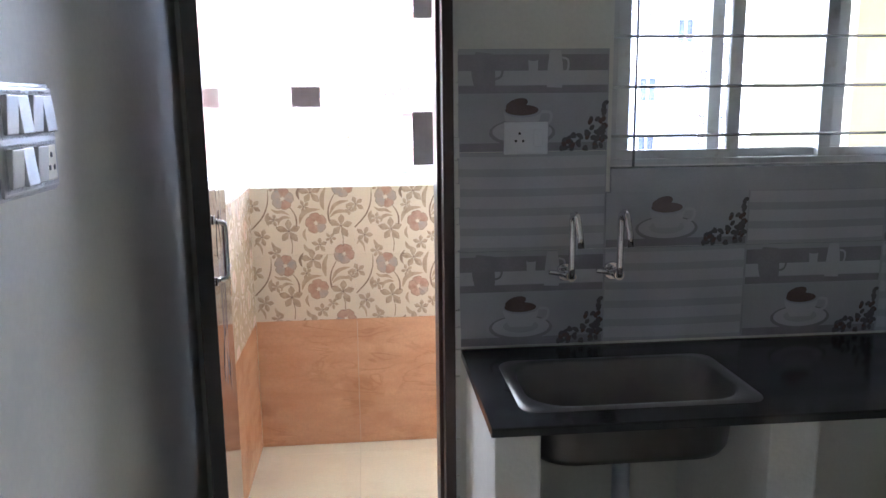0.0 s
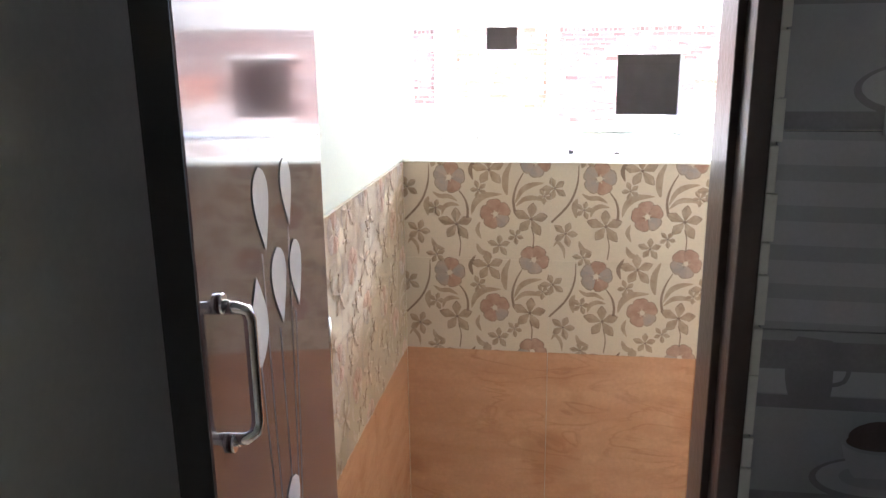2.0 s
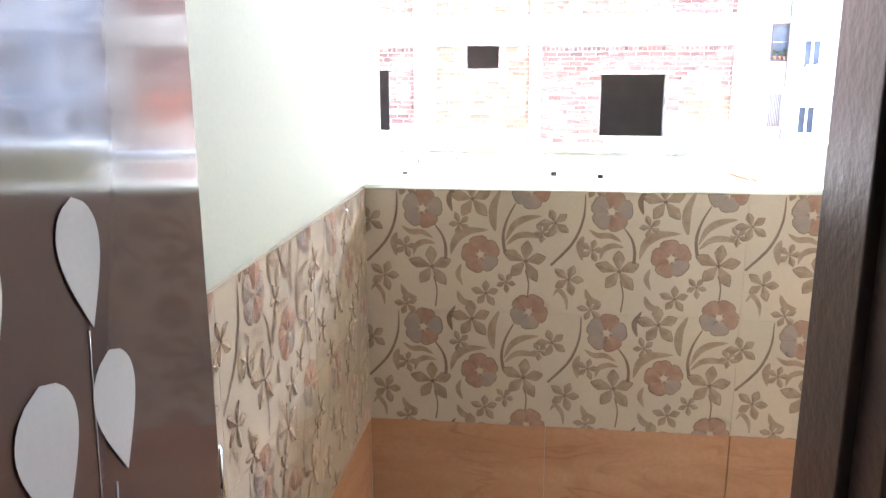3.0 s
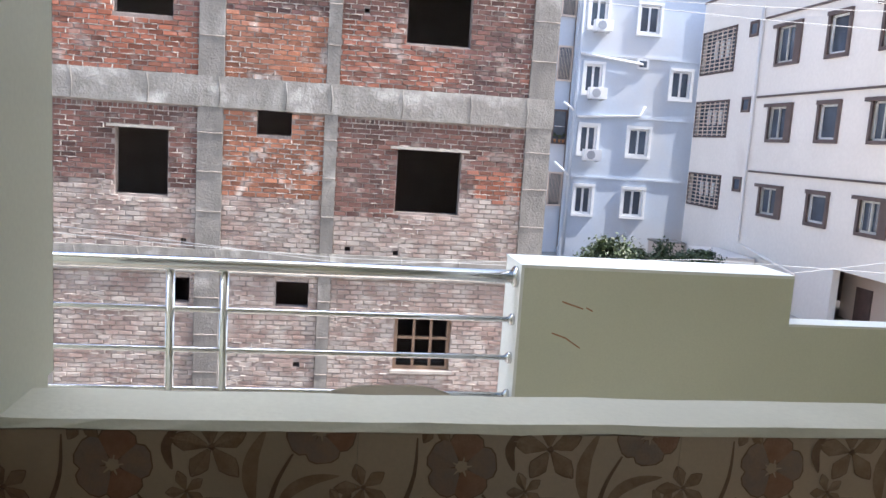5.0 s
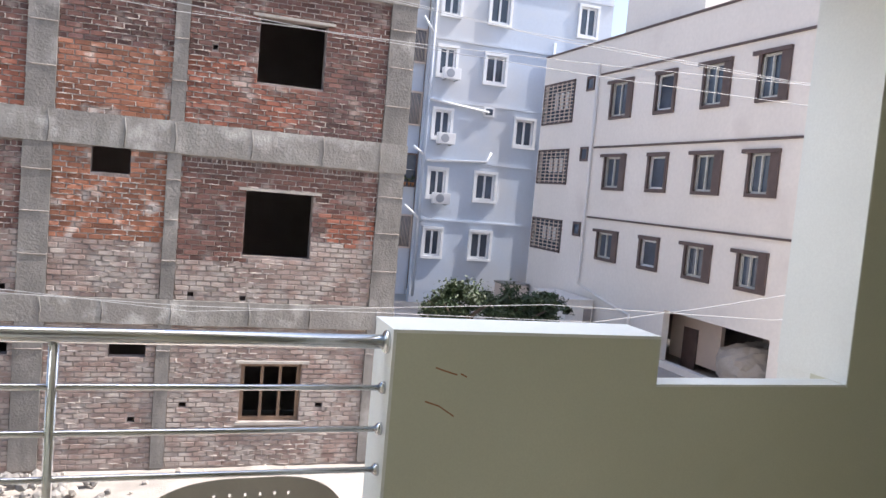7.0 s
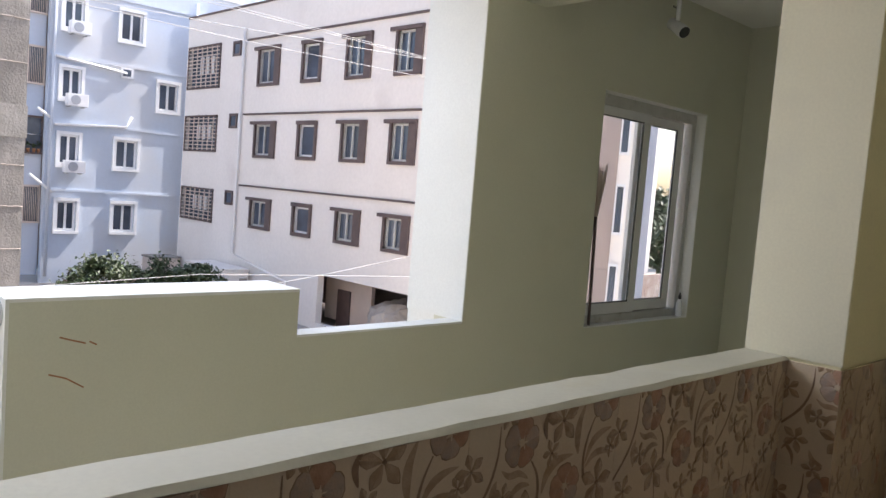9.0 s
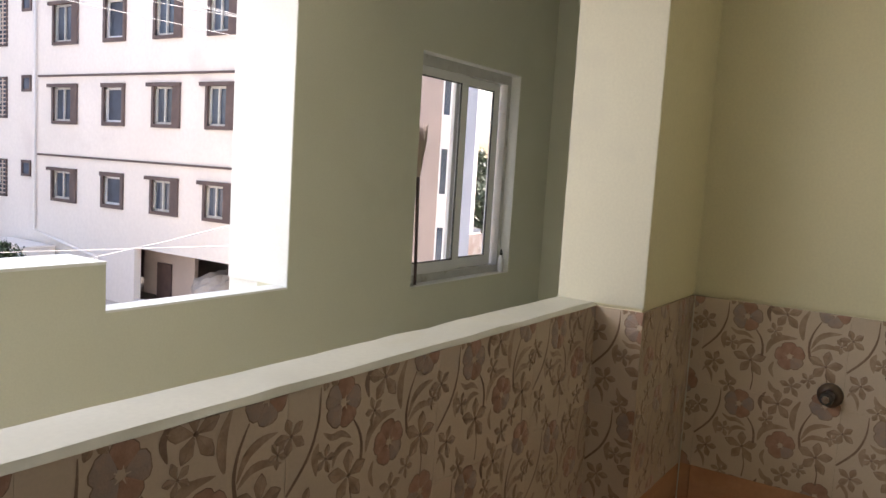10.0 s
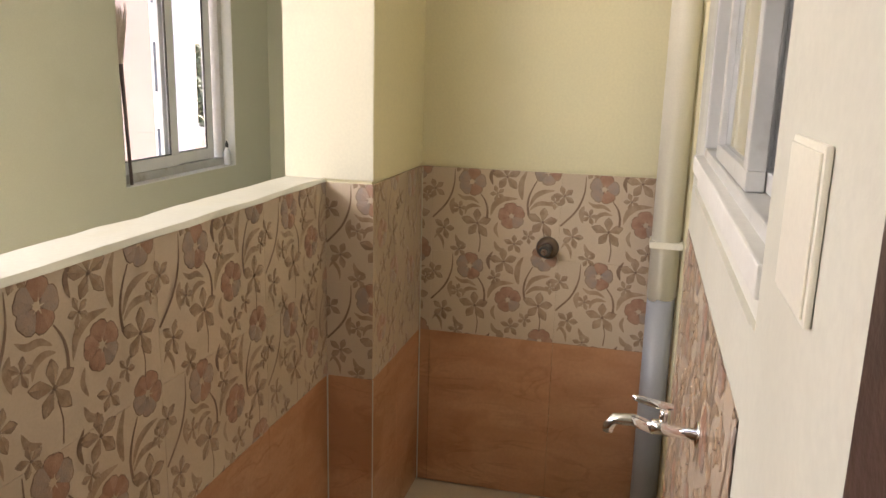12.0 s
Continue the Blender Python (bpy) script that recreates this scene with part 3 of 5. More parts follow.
def tile_pattern():
    bm = bmesh.new()
    g = 0.0003
    box(bm, g, TW - g, 0, T, -TH + g, -g, 0)
    for du in (-TW, 0, TW):
        for dv in (-TH, 0, TH):
            near = lambda u, v, r: -r < u + du < TW + r and -r < v + dv < TH + r
            for u, v, r, rot, gr in ((0.141, 0.046, 0.047, 80, (1, 2, 4)), (0.283, 0.157, 0.045, 100, (3,)), (0.402, 0.298, 0.044, 60, (2, 3))):
                if near(u, v, r):
                    flower(bm, u + du, v + dv, r, rot, gr)
            for u, v, r, rot in ((0.262, 0.021, 0.047, 95), (0.163, 0.190, 0.050, 92), (0.391, 0.171, 0.050, 84), (0.010, 0.076, 0.034, 110), (0.296, 0.255, 0.032, 90), (0.045, 0.214, 0.036, 70), (0.345, 0.225, 0.024, 60), (0.232, 0.082, 0.026, 40), (0.098, 0.140, 0.026, 75), (0.100, 0.288, 0.028, 100), (0.430, 0.100, 0.022, 50)):
                if near(u, v, r):
                    star(bm, u + du, v + dv, r, rot)
            for pts, w0, w1, belly, mi in (
                ([(0.172, 0.086), (0.190, 0.112), (0.198, 0.142), (0.197, 0.176)], 0.003, 0.008, 0.001, 4),
                ([(0.079, 0.006), (0.076, 0.065), (0.052, 0.125), (0.002, 0.180)], 0.002, 0.006, 0.002, 4),
                ([(0.366, 0.030), (0.346, 0.070), (0.337, 0.112), (0.343, 0.154)], 0.003, 0.008, 0.001, 4),
                ([(0.392, 0.194), (0.400, 0.225), (0.398, 0.262)], 0.003, 0.004, 0.0, 4),
                ([(0.168, 0.214), (0.176, 0.250), (0.172, 0.292)], 0.003, 0.004, 0.0, 4),
                ([(0.330, -0.002), (0.314, 0.035), (0.312, 0.070), (0.318, 0.098)], 0.003, 0.004, 0.013, 3),
                ([(0.343, 0.122), (0.362, 0.084), (0.392, 0.066), (0.428, 0.060)], 0.002, 0.001, 0.012, 3),
                ([(0.345, 0.132), (0.370, 0.110), (0.402, 0.106), (0.440, 0.116)], 0.002, 0.001, 0.011, 3),
                ([(0.090, 0.090), (0.112, 0.104), (0.140, 0.104), (0.166, 0.118)], 0.001, 0.002, 0.010, 3),
                ([(0.118, 0.162), (0.126, 0.138), (0.148, 0.128), (0.172, 0.132)], 0.001, 0.002, 0.010, 3),
                ([(0.210, 0.160), (0.222, 0.122), (0.252, 0.100), (0.302, 0.096)], 0.001, 0.001, 0.016, 3),
                ([(0.078, 0.106), (0.070, 0.130), (0.076, 0.166)], 0.001, 0.001, 0.013, 3),
                ([(0.214, 0.052), (0.206, 0.020), (0.222, -0.012)], 0.002, 0.001, 0.009, 4),
                ([(0.226, 0.250), (0.240, 0.276), (0.272, 0.284)], 0.001, 0.001, 0.012, 3),
                ([(0.086, 0.236), (0.098, 0.262), (0.126, 0.270)], 0.001, 0.001, 0.011, 3),
                ([(0.010, 0.256), (0.022, 0.240), (0.040, 0.262), (0.044, 0.292)], 0.001, 0.001, 0.008, 3),
                ([(0.236, 0.182), (0.228, 0.208), (0.240, 0.236)], 0.001, 0.001, 0.009, 3),
            ):
                if any(near(u, v, 0.02) for u, v in pts):
                    strip(bm, [(u + du, v + dv) for u, v in pts], w0, w1, mi, belly=belly * 1.3)
    return bm


def clipped(bm, u0, u1, v0=0.0, v1=TH):
    """Cut a tile to u0..u1 and v0..v1."""
    for co, no in (((u0, 0, 0), (-1, 0, 0)), ((u1, 0, 0), (1, 0, 0)), ((0, 0, -v0), (0, 0, 1)), ((0, 0, -v1), (0, 0, -1))):
        bmesh.ops.bisect_plane(bm, geom=bm.verts[:] + bm.edges[:] + bm.faces[:], dist=1e-6, plane_co=co, plane_no=no, clear_outer=True)
    return bm


FLOWER_MATS = [M_TBASE, M_PETAL, M_PETALG, M_LEAF, M_STEM]
tile_meshes = {}


def flower_mesh(u0, u1, v1=TH):
    key = (round(u0, 3), round(u1, 3), round(v1, 3))
    if key not in tile_meshes:
        tile_meshes[key] = mesh_of(clipped(tile_pattern(), u0 + 0.0003, u1 - 0.0003, 0.0003, v1 - 0.0003), "flower_tile", FLOWER_MATS, False)
    return tile_meshes[key]


def plain_mesh(w, h, mat, t=T):
    key = (round(w, 3), round(h, 3), mat.name, t)
    if key not in tile_meshes:
        bm = bmesh.new()
        box(bm, 0.0005, w - 0.0005, 0, t, -h + 0.0005, -0.0005)
        bmesh.ops.bevel(bm, geom=[e for e in bm.edges if all(v.co.y < 1e-6 for v in e.verts)], offset=0.0006, segments=1, affect="EDGES")
        tile_meshes[key] = mesh_of(bm, "tile", mat)
    return tile_meshes[key]


def dado(parent, origin, turn, length, start=0.0, floor_z=0.0, rows=(1.2, 0.9), brown=(0.6,)):
    """Tiles on a wall face from origin to the right (as seen by someone facing it): two flowered rows over two plain ones."""
    for row, mesh_for in [(z, "flower") for z in rows] + [(z, "brown") for z in brown]:
        u = 0.0
        off = start
        while u < length - 0.004:
            w = min(TW - off, length - u)
            me = flower_mesh(off, off + w) if mesh_for == "flower" else plain_mesh(w, 0.6, M_BROWN)
            ob = new("flower_tile" if mesh_for == "flower" else "brown_tile", me)
            ob.parent = parent
            shift = -off if mesh_for == "flower" else 0.0
            ob.matrix_local = pose(*origin, 0, 0, turn) @ pose(u + shift, 0, row)
            u, off = u + w, 0.0


# ---- balcony floor tiles, kitchen floor tiles ----
floor = boxes("floor", [(-3.2, 5.95, -3.3, 5.29, -0.0119, -0.008)], M_GROUT, kind="structure")


def floor_tiles(x0, x1, y0, y1, size=0.6):
    y = y0
    while y < y1 - 0.01:
        x = x0
        h = min(size, y1 - y)
        while x < x1 - 0.01:
            w = min(size, x1 - x)
            ob = new("floor_tile", plain_mesh(w, h, M_FLOORT))
            ob.parent = floor
            ob.matrix_local = pose(x, y + h, 0, -90, 0, 0)
            x += w
        y += h


# ---- the kitchen ----
def switch_board():
    b = base("switch_board", (-0.004, 1.226, 1.515), "white modular switch board under plastic film on wall", "switch board")
    b.rotation_euler = (0, 0, radians(90))
    # own frame: x along the wall, -y off the wall
    boxes("back_box", [(-0.106, 0.106, -0.012, 0.0, -0.084, 0.084)], M_PLASTIC, b, r=0.005)
    boxes("cover_plate", [(-0.100, 0.100, -0.018, -0.012, -0.078, 0.078)], M_PLASTIC, b, r=0.004)
    for z in (0.038, -0.038):
        for k in range(4):
            x = -0.066 + 0.044 * k
            if z < 0 and k == 3:
                boxes("socket", [(x - 0.02, x + 0.02, -0.021, -0.018, z - 0.028, z + 0.028)], M_IVORY, b, r=0.002)
                for hx, hz in ((0, 0.012), (-0.009, -0.008), (0.009, -0.008)):
                    boxes("socket_hole", [(x + hx - 0.003, x + hx + 0.003, -0.0218, -0.021, z + hz - 0.004, z + hz + 0.004)], M_BLACK, b)
            else:
                bm = bmesh.new()
                soft_box(bm, x - 0.0195, x + 0.0195, -0.026, -0.018, z - 0.028, z + 0.028, r=0.002)
                for v in bm.verts:
                    if v.co.y < -0.02:
                        v.co.y += 0.0025 * (v.co.z - z) / 0.028 * (1 if k % 2 else -1)
                part("rocker", bm, M_PLASTIC, b)
        boxes("row_slot", [(-0.092, 0.092, -0.0186, -0.0181, z - 0.034, z + 0.034)], M_SCREEN, b)


switch_board()


def slab(bm):
    """Granite with a cut-out for the sink and an eased front edge."""
    outer = ((0.789, 1.697), (4.2, 1.697), (4.2, YK0), (0.789, YK0))
    inner = ((0.907, 1.805), (1.487, 1.805), (1.487, 2.145), (0.907, 2.145))
    rings = [[bm.verts.new((x, y, z)) for x, y in lp] for lp, z in ((outer, 0.8085), (inner, 0.8085), (inner, 0.785), (outer, 0.785))]
    for a, b in zip(rings, rings[1:] + rings[:1]):
        for k in range(4):
            bm.faces.new((a[k], a[(k + 1) % 4], b[(k + 1) % 4], b[k]))
    bmesh.ops.bevel(bm, geom=[e for e in bm.edges if all(v.co.y < 1.70 for v in e.verts) and abs(e.verts[0].co.z - e.verts[1].co.z) < 0.001], offset=0.004, segments=2, affect="EDGES")


tagged(piece("kitchen_worktop", slab, M_GRANITE), "polished black granite kitchen worktop with a sink cut-out", "worktop")
for x0, x1 in ((0.803, 0.917), (1.50, 1.63), (2.5, 2.62), (3.4, 3.52)):
    boxes("worktop_support", [(x0, x1, 1.74, YK0, 0, 0.785)], M_PLASTER, None, "white plastered masonry support under the granite worktop", "counter support", r=0.006, group="worktop supports")


def rrect(x0, x1, y0, y1, z, r, n=6):
    pts = []
    for cx, cy, a in ((x1 - r, y1 - r, 0), (x0 + r, y1 - r, 90), (x0 + r, y0 + r, 180), (x1 - r, y0 + r, 270)):
        pts += [(cx + r * math.cos(radians(a + 90 * k / n)), cy + r * math.sin(radians(a + 90 * k / n)), z) for k in range(n + 1)]
    return pts


def bowl(bm):
    loops = [rrect(0.895, 1.535, 1.81, 2.20, 0.8205, 0.05, 6), rrect(0.897, 1.533, 1.812, 2.198, 0.824, 0.05, 6), rrect(0.925, 1.505, 1.835, 2.175, 0.824, 0.11), rrect(0.93, 1.50, 1.84, 2.17, 0.818, 0.11), rrect(0.942, 1.488, 1.85, 2.16, 0.67, 0.11), rrect(0.955, 1.475, 1.863, 2.147, 0.648, 0.10), rrect(0.99, 1.44, 1.90, 2.11, 0.642, 0.08)]
    rings = [[bm.verts.new(p) for p in lp] for lp in loops]
    for a, b in zip(rings, rings[1:]):
        for k in range(len(a)):
            bm.faces.new((a[k], a[(k + 1) % len(a)], b[(k + 1) % len(a)], b[k])).smooth = True
    bm.faces.new(rings[-1])


sink = base("kitchen_sink", (-0.018, -0.03, -0.0118), "brushed steel sink set into the black granite worktop", "sink")
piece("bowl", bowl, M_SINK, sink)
piece("drain", lambda bm: tube(bm, [(1.215, 2.0, 0.6425), (1.215, 2.0, 0.647)], [0.045, 0.04], 20), M_CHROME, sink)
piece("waste_pipe", lambda bm: tube(bm, [(1.215, 2.0, 0.641), (1.215, 2.0, 0.3), (1.215, 2.2, 0.2)], 0.025, 12), M_PVCG, sink)


def swan_tap(x):
    t = base("wall_tap", (x, YK0, 1.045), "chrome swan-neck tap fixed to the tiled wall", "tap", "kitchen taps")
    piece("flange", lambda bm: tube(bm, [(0, 0, 0), (0, -0.008, 0)], [0.03, 0.026], 18), M_CHROME, t)
    piece("valve_body", lambda bm: tube(bm, [(0, -0.008, 0), (0, -0.075, 0)], 0.015, 14), M_CHROME, t)
    neck = [(0, -0.075, -0.005), (0, -0.075, 0.03), (0, -0.075, 0.16)] + arc((0, -0.105, 0.165), 0.03, 0, 150, 10, (0, 1, 0), (0, 0, 1)) + [(0.004, -0.142, 0.14), (0.006, -0.15, 0.10)]
    piece("neck", lambda bm: tube(bm, neck, 0.0105, 12), M_CHROME, t)
    piece("lever", lambda bm: tube(bm, [(-0.005, -0.05, 0.0), (-0.05, -0.06, 0.012), (-0.068, -0.062, 0.014)], [0.009, 0.008, 0.006], 10), M_CHROME, t)


swan_tap(1.115)
swan_tap(1.262)


def wall_plate(x, z):
    s = base("wall_socket", (x, YK0, z), "white plastic plug socket on the grey tiled wall", "socket")
    boxes("plate", [(-0.066, 0.066, -0.012, 0, -0.048, 0.048)], M_PLASTIC, s, r=0.004)
    for hx, hz in ((0, 0.014), (-0.011, -0.008), (0.011, -0.008)):
        piece("socket_hole", lambda bm: tube(bm, [(hx - 0.02, -0.0121, hz), (hx - 0.02, -0.0128, hz)], 0.004, 10), M_BLACK, s)
    boxes("socket_switch", [(0.022, 0.05, -0.015, -0.012, -0.025, 0.025)], M_PLASTIC, s, r=0.002)


wall_plate(0.986, 1.456)


def kitchen_tile(kind):
    """A glazed kitchen tile: pale bands, or a picture of a jug, cups, a saucer of coffee and spilt beans."""
    bm = bmesh.new()
    box(bm, 0.001, 0.4545, 0, T, -0.299, -0.001, 0)

    def ell(cx, cz, a, b, mi, lift, n=20, turn=0.0):
        c = bm.verts.new((cx, -lift, -cz))
        ring = []
        for k in range(n):
            x, z = a * math.cos(2 * math.pi * k / n), b * math.sin(2 * math.pi * k / n)
            ring.append(bm.verts.new((cx + x * math.cos(turn) - z * math.sin(turn), -lift, -cz + x * math.sin(turn) + z * math.cos(turn))))
        for k in range(n):
            bm.faces.new((c, ring[k], ring[(k + 1) % n])).material_index = mi

    if not kind:
        for k in range(5):
            v = 0.03 + 0.0595 * k
            strip(bm, [(0.004, v), (0.2, v + 0.003), (0.451, v)], 0.036, 0.036, 1, 0.0006, 4)
        return bm
    # shelf bands behind the still life
    strip(bm, [(0.003, 0.040), (0.452, 0.040)], 0.046, 0.046, 2, 0.0005, 2)
    strip(bm, [(0.003, 0.084), (0.452, 0.084)], 0.040, 0.040, 1, 0.0005, 2)
    strip(bm, [(0.003, 0.117), (0.452, 0.117)], 0.022, 0.022, 2, 0.0005, 2)
    strip(bm, [(0.003, 0.285), (0.452, 0.285)], 0.024, 0.024, 2, 0.0005, 2)
    # jug with a handle, tall glass and cup
    strip(bm, [(0.082, 0.012), (0.078, 0.060), (0.084, 0.112)], 0.050, 0.058, 2, 0.0009, 8, 0.016)
    strip(bm, [(0.108, 0.030), (0.134, 0.034), (0.132, 0.078), (0.106, 0.088)], 0.007, 0.007, 2, 0.0009)
    strip(bm, [(0.226, 0.030), (0.226, 0.100)], 0.030, 0.024, 1, 0.0010, 4)
    strip(bm, [(0.292, 0.004), (0.292, 0.060), (0.290, 0.112)], 0.030, 0.046, 1, 0.0010, 6, 0.008)
    ell(0.226, 0.031, 0.016, 0.005, 2, 0.0014)
    strip(bm, [(0.312, 0.026), (0.330, 0.034), (0.328, 0.064), (0.308, 0.070)], 0.006, 0.006, 1, 0.0011)
    # saucer, cup and coffee
    ell(0.195, 0.243, 0.100, 0.040, 2, 0.0008, 28)
    ell(0.195, 0.240, 0.090, 0.033, 1, 0.0012, 28)
    ell(0.195, 0.238, 0.056, 0.021, 0, 0.0016, 24)
    strip(bm, [(0.195, 0.176), (0.195, 0.205), (0.195, 0.240)], 0.116, 0.066, 1, 0.0020, 8, 0.012)
    ell(0.195, 0.178, 0.058, 0.021, 0, 0.0024, 24)
    ell(0.193, 0.177, 0.050, 0.016, 3, 0.0028, 24)
    strip(bm, [(0.250, 0.182), (0.280, 0.186), (0.274, 0.216), (0.236, 0.222)], 0.009, 0.008, 1, 0.0023)
    ell(0.178, 0.160, 0.034, 0.016, 3, 0.0030, 16, 0.3)
    # beans heaped towards one corner
    rnd = random.Random(13)
    for k in range(62):
        u = 0.447 - 0.135 * rnd.random() ** 1.6
        v = 0.292 - (0.030 + 0.105 * ((u - 0.31) / 0.137) ** 1.5) * rnd.random()
        ell(u, v, 0.010, 0.0068, 3 if k % 5 == 0 else 4, 0.0009 + 0.00002 * k, 8, rnd.uniform(0, 3))
    return bm


KT_MATS = [M_KTA, M_KTB, M_KTD, M_KTR, M_KTX]


def kitchen_dado():
    for col in range(8):
        x0 = 0.781 + 0.4555 * col
        for row in range(3):
            ztop = 1.115 + 0.3 * row
            kind = 1 if (col + row) % 2 == 0 else 0
            u1, v0 = 0.4555, 0.0
            if x0 + 0.4555 > 4.2:
                u1 = 4.2 - x0
            cut = KWIN[0] - 0.02 < x0 + 0.2 < KWIN[1] and ztop > 1.30
            if cut and row == 2:
                continue
            bm = kitchen_tile(kind)
            if cut:
                v0 = ztop - 1.29
            clipped(bm, 0.0, u1, v0, 0.2995)
            ob = new("kitchen_tile", mesh_of(bm, "kitchen_tile", KT_MATS, False))
            ob.parent = wall_kitchen
            ob.matrix_local = pose(x0, YK0, ztop)


def kitchen_window():
    x0, x1, z0, z1 = KWIN
    w = base("window_1", (0, 0, 0), "white sliding kitchen window with a steel grille", "window", kind="structure")
    boxes("window_sill", [(x0, x1, 2.37, YK1 + 0.004, z0 - 0.03, z0 + 0.004)], M_PLASTER, w, r=0.003)
    boxes("inner_sill", [(x0, x1, YK0 - 0.001, 2.37, z0 - 0.075, z0)], M_KTA, w, r=0.002)
    ya, yb = 2.375, 2.435
    for r in ((x0, x1, ya, yb, z0, z0 + 0.022), (x0, x1, ya, yb, z1 - 0.04, z1), (x0, x0 + 0.035, ya, yb, z0 + 0.022, z1 - 0.04), (x1 - 0.035, x1, ya, yb, z0 + 0.022, z1 - 0.04)):
        boxes("window_frame", [r], M_UPVCG, w, r=0.003)
    for sx0, sx1, y in ((x0 + 0.036, 1.685, 2.38), (1.59, 2.04, 2.406), (1.95, x1 - 0.036, 2.38)):
        s = base("sash", (0, 0, 0))
        s.parent = w
        for r in ((sx0, sx1, y, y + 0.024, z0 + 0.023, z0 + 0.05), (sx0, sx1, y, y + 0.024, z1 - 0.085, z1 - 0.041), (sx0, sx0 + 0.04, y, y + 0.024, z0 + 0.05, z1 - 0.085), (sx1 - 0.04, sx1, y, y + 0.024, z0 + 0.05, z1 - 0.085)):
            boxes("sash_rail", [r], M_UPVCG, s, r=0.002)
        p = boxes("pane", [(sx0 + 0.04, sx1 - 0.04, y + 0.010, y + 0.014, z0 + 0.05, z1 - 0.085)], M_GLASS, s)
        p.visible_shadow = False
    for k in range(7):
        z = 1.455 + 0.148 * k
        piece("grille_bar", lambda bm: tube(bm, [(x0, 2.345, z), (x1, 2.345, z)], 0.005, 8), M_STEEL, w)
    for x in (1.33, 2.2):
        piece("grille_upright", lambda bm: tube(bm, [(x, 2.337, z0), (x, 2.337, z1)], 0.004, 8), M_STEEL, w)


kitchen_window()

# ---- on the balcony ----
tap = base("balcony_tap", (1.611, YK1, 1.029), "chrome lever tap on the outer kitchen wall", "tap")
piece("flange", lambda bm: tube(bm, [(0, 0, 0), (0, 0.006, 0)], [0.02, 0.018], 18), M_CHROME, tap)
piece("body", lambda bm: tube(bm, [(0, 0.006, 0), (0, 0.045, 0), (0, 0.05, 0.004), (0, 0.068, 0.004)], [0.0085, 0.0085, 0.011, 0.011], 14), M_CHROME, tap)
piece("spout", lambda bm: tube(bm, [(0, 0.062, 0.0), (0, 0.095, 0.010), (0, 0.120, 0.008), (0, 0.128, -0.004), (0, 0.129, -0.012)], [0.0085, 0.009, 0.009, 0.0085, 0.008], 14), M_CHROME, tap)
piece("lever", lambda bm: (tube(bm, [(0, 0.052, 0.008), (0, 0.052, 0.034)], 0.006, 12), tube(bm, [(0, 0.040, 0.036), (0, 0.062, 0.038), (0, 0.090, 0.044), (0, 0.098, 0.046)], [0.005, 0.0065, 0.005, 0.003], 10)), M_CHROME, tap)
stub = base("water_stub", (XE, 2.851, 0.941), "capped bronze water inlet on flowered tiles", "water inlet")
piece("stub_flange", lambda bm: tube(bm, [(0, 0, 0), (-0.006, 0, 0), (-0.016, 0, 0)], [0.040, 0.038, 0.024], 20), M_STUB, stub, "dark bronze wall flange")
piece("stub_pipe", lambda bm: tube(bm, [(-0.012, 0, 0), (-0.050, 0.002, 0), (-0.054, 0.002, 0), (-0.072, 0.003, 0)], [0.017, 0.017, 0.021, 0.019], 16), M_SINK, stub)
piece("stub_cap", lambda bm: tube(bm, [(-0.072, 0.003, 0), (-0.078, 0.003, 0)], [0.013, 0.011], 14), M_STEEL, stub)
pipe = base("drain_pipe", (3.05, 2.466, 0), "grey drain pipe painted cream above the dado", "drain pipe")
piece("lower_pipe", lambda bm: tube(bm, [(0, 0, 0), (0, 0, 0.84)], 0.044, 20), M_PVCG, pipe, "bare grey PVC length")


def ragged(bm):
    tube(bm, [(0, 0, 0.83), (0, 0, CEIL)], 0.0455, 24)
    for v in bm.verts:
        if v.co.z < 1:
            v.co.z += 0.018 * noise.noise((v.co.x * 40, v.co.y * 40, 0))


piece("upper_pipe", ragged, M_IVORY, pipe, "cream-painted length")
boxes("pipe_clip", [(-0.05, 0.05, -0.05, 0.05, 1.0, 1.02)], M_IVORY, pipe)
conduit = base("conduit", (2.55, 2.43, 1.25), "thin cream conduit up the outer wall", "conduit")
piece("tube_run", lambda bm: tube(bm, [(0, 0, 0), (0, 0, 1.69)], 0.013, 12), M_YELLOW, conduit)
boxes("clip", [(-0.02, 0.02, -0.013, 0.016, 0.45, 0.465)], M_YELLOW, conduit)
plate = base("outer_switch_plate", (1.088, YK1, 1.43), "blank ivory plastic switch box on the wall", "switch box")
boxes("box_body", [(-0.055, 0.055, 0, 0.005, -0.058, 0.058)], M_IVORY, plate, r=0.002)
boxes("box_cover", [(-0.05, 0.05, 0.005, 0.007, -0.053, 0.053)], M_IVORY, plate, r=0.0009)


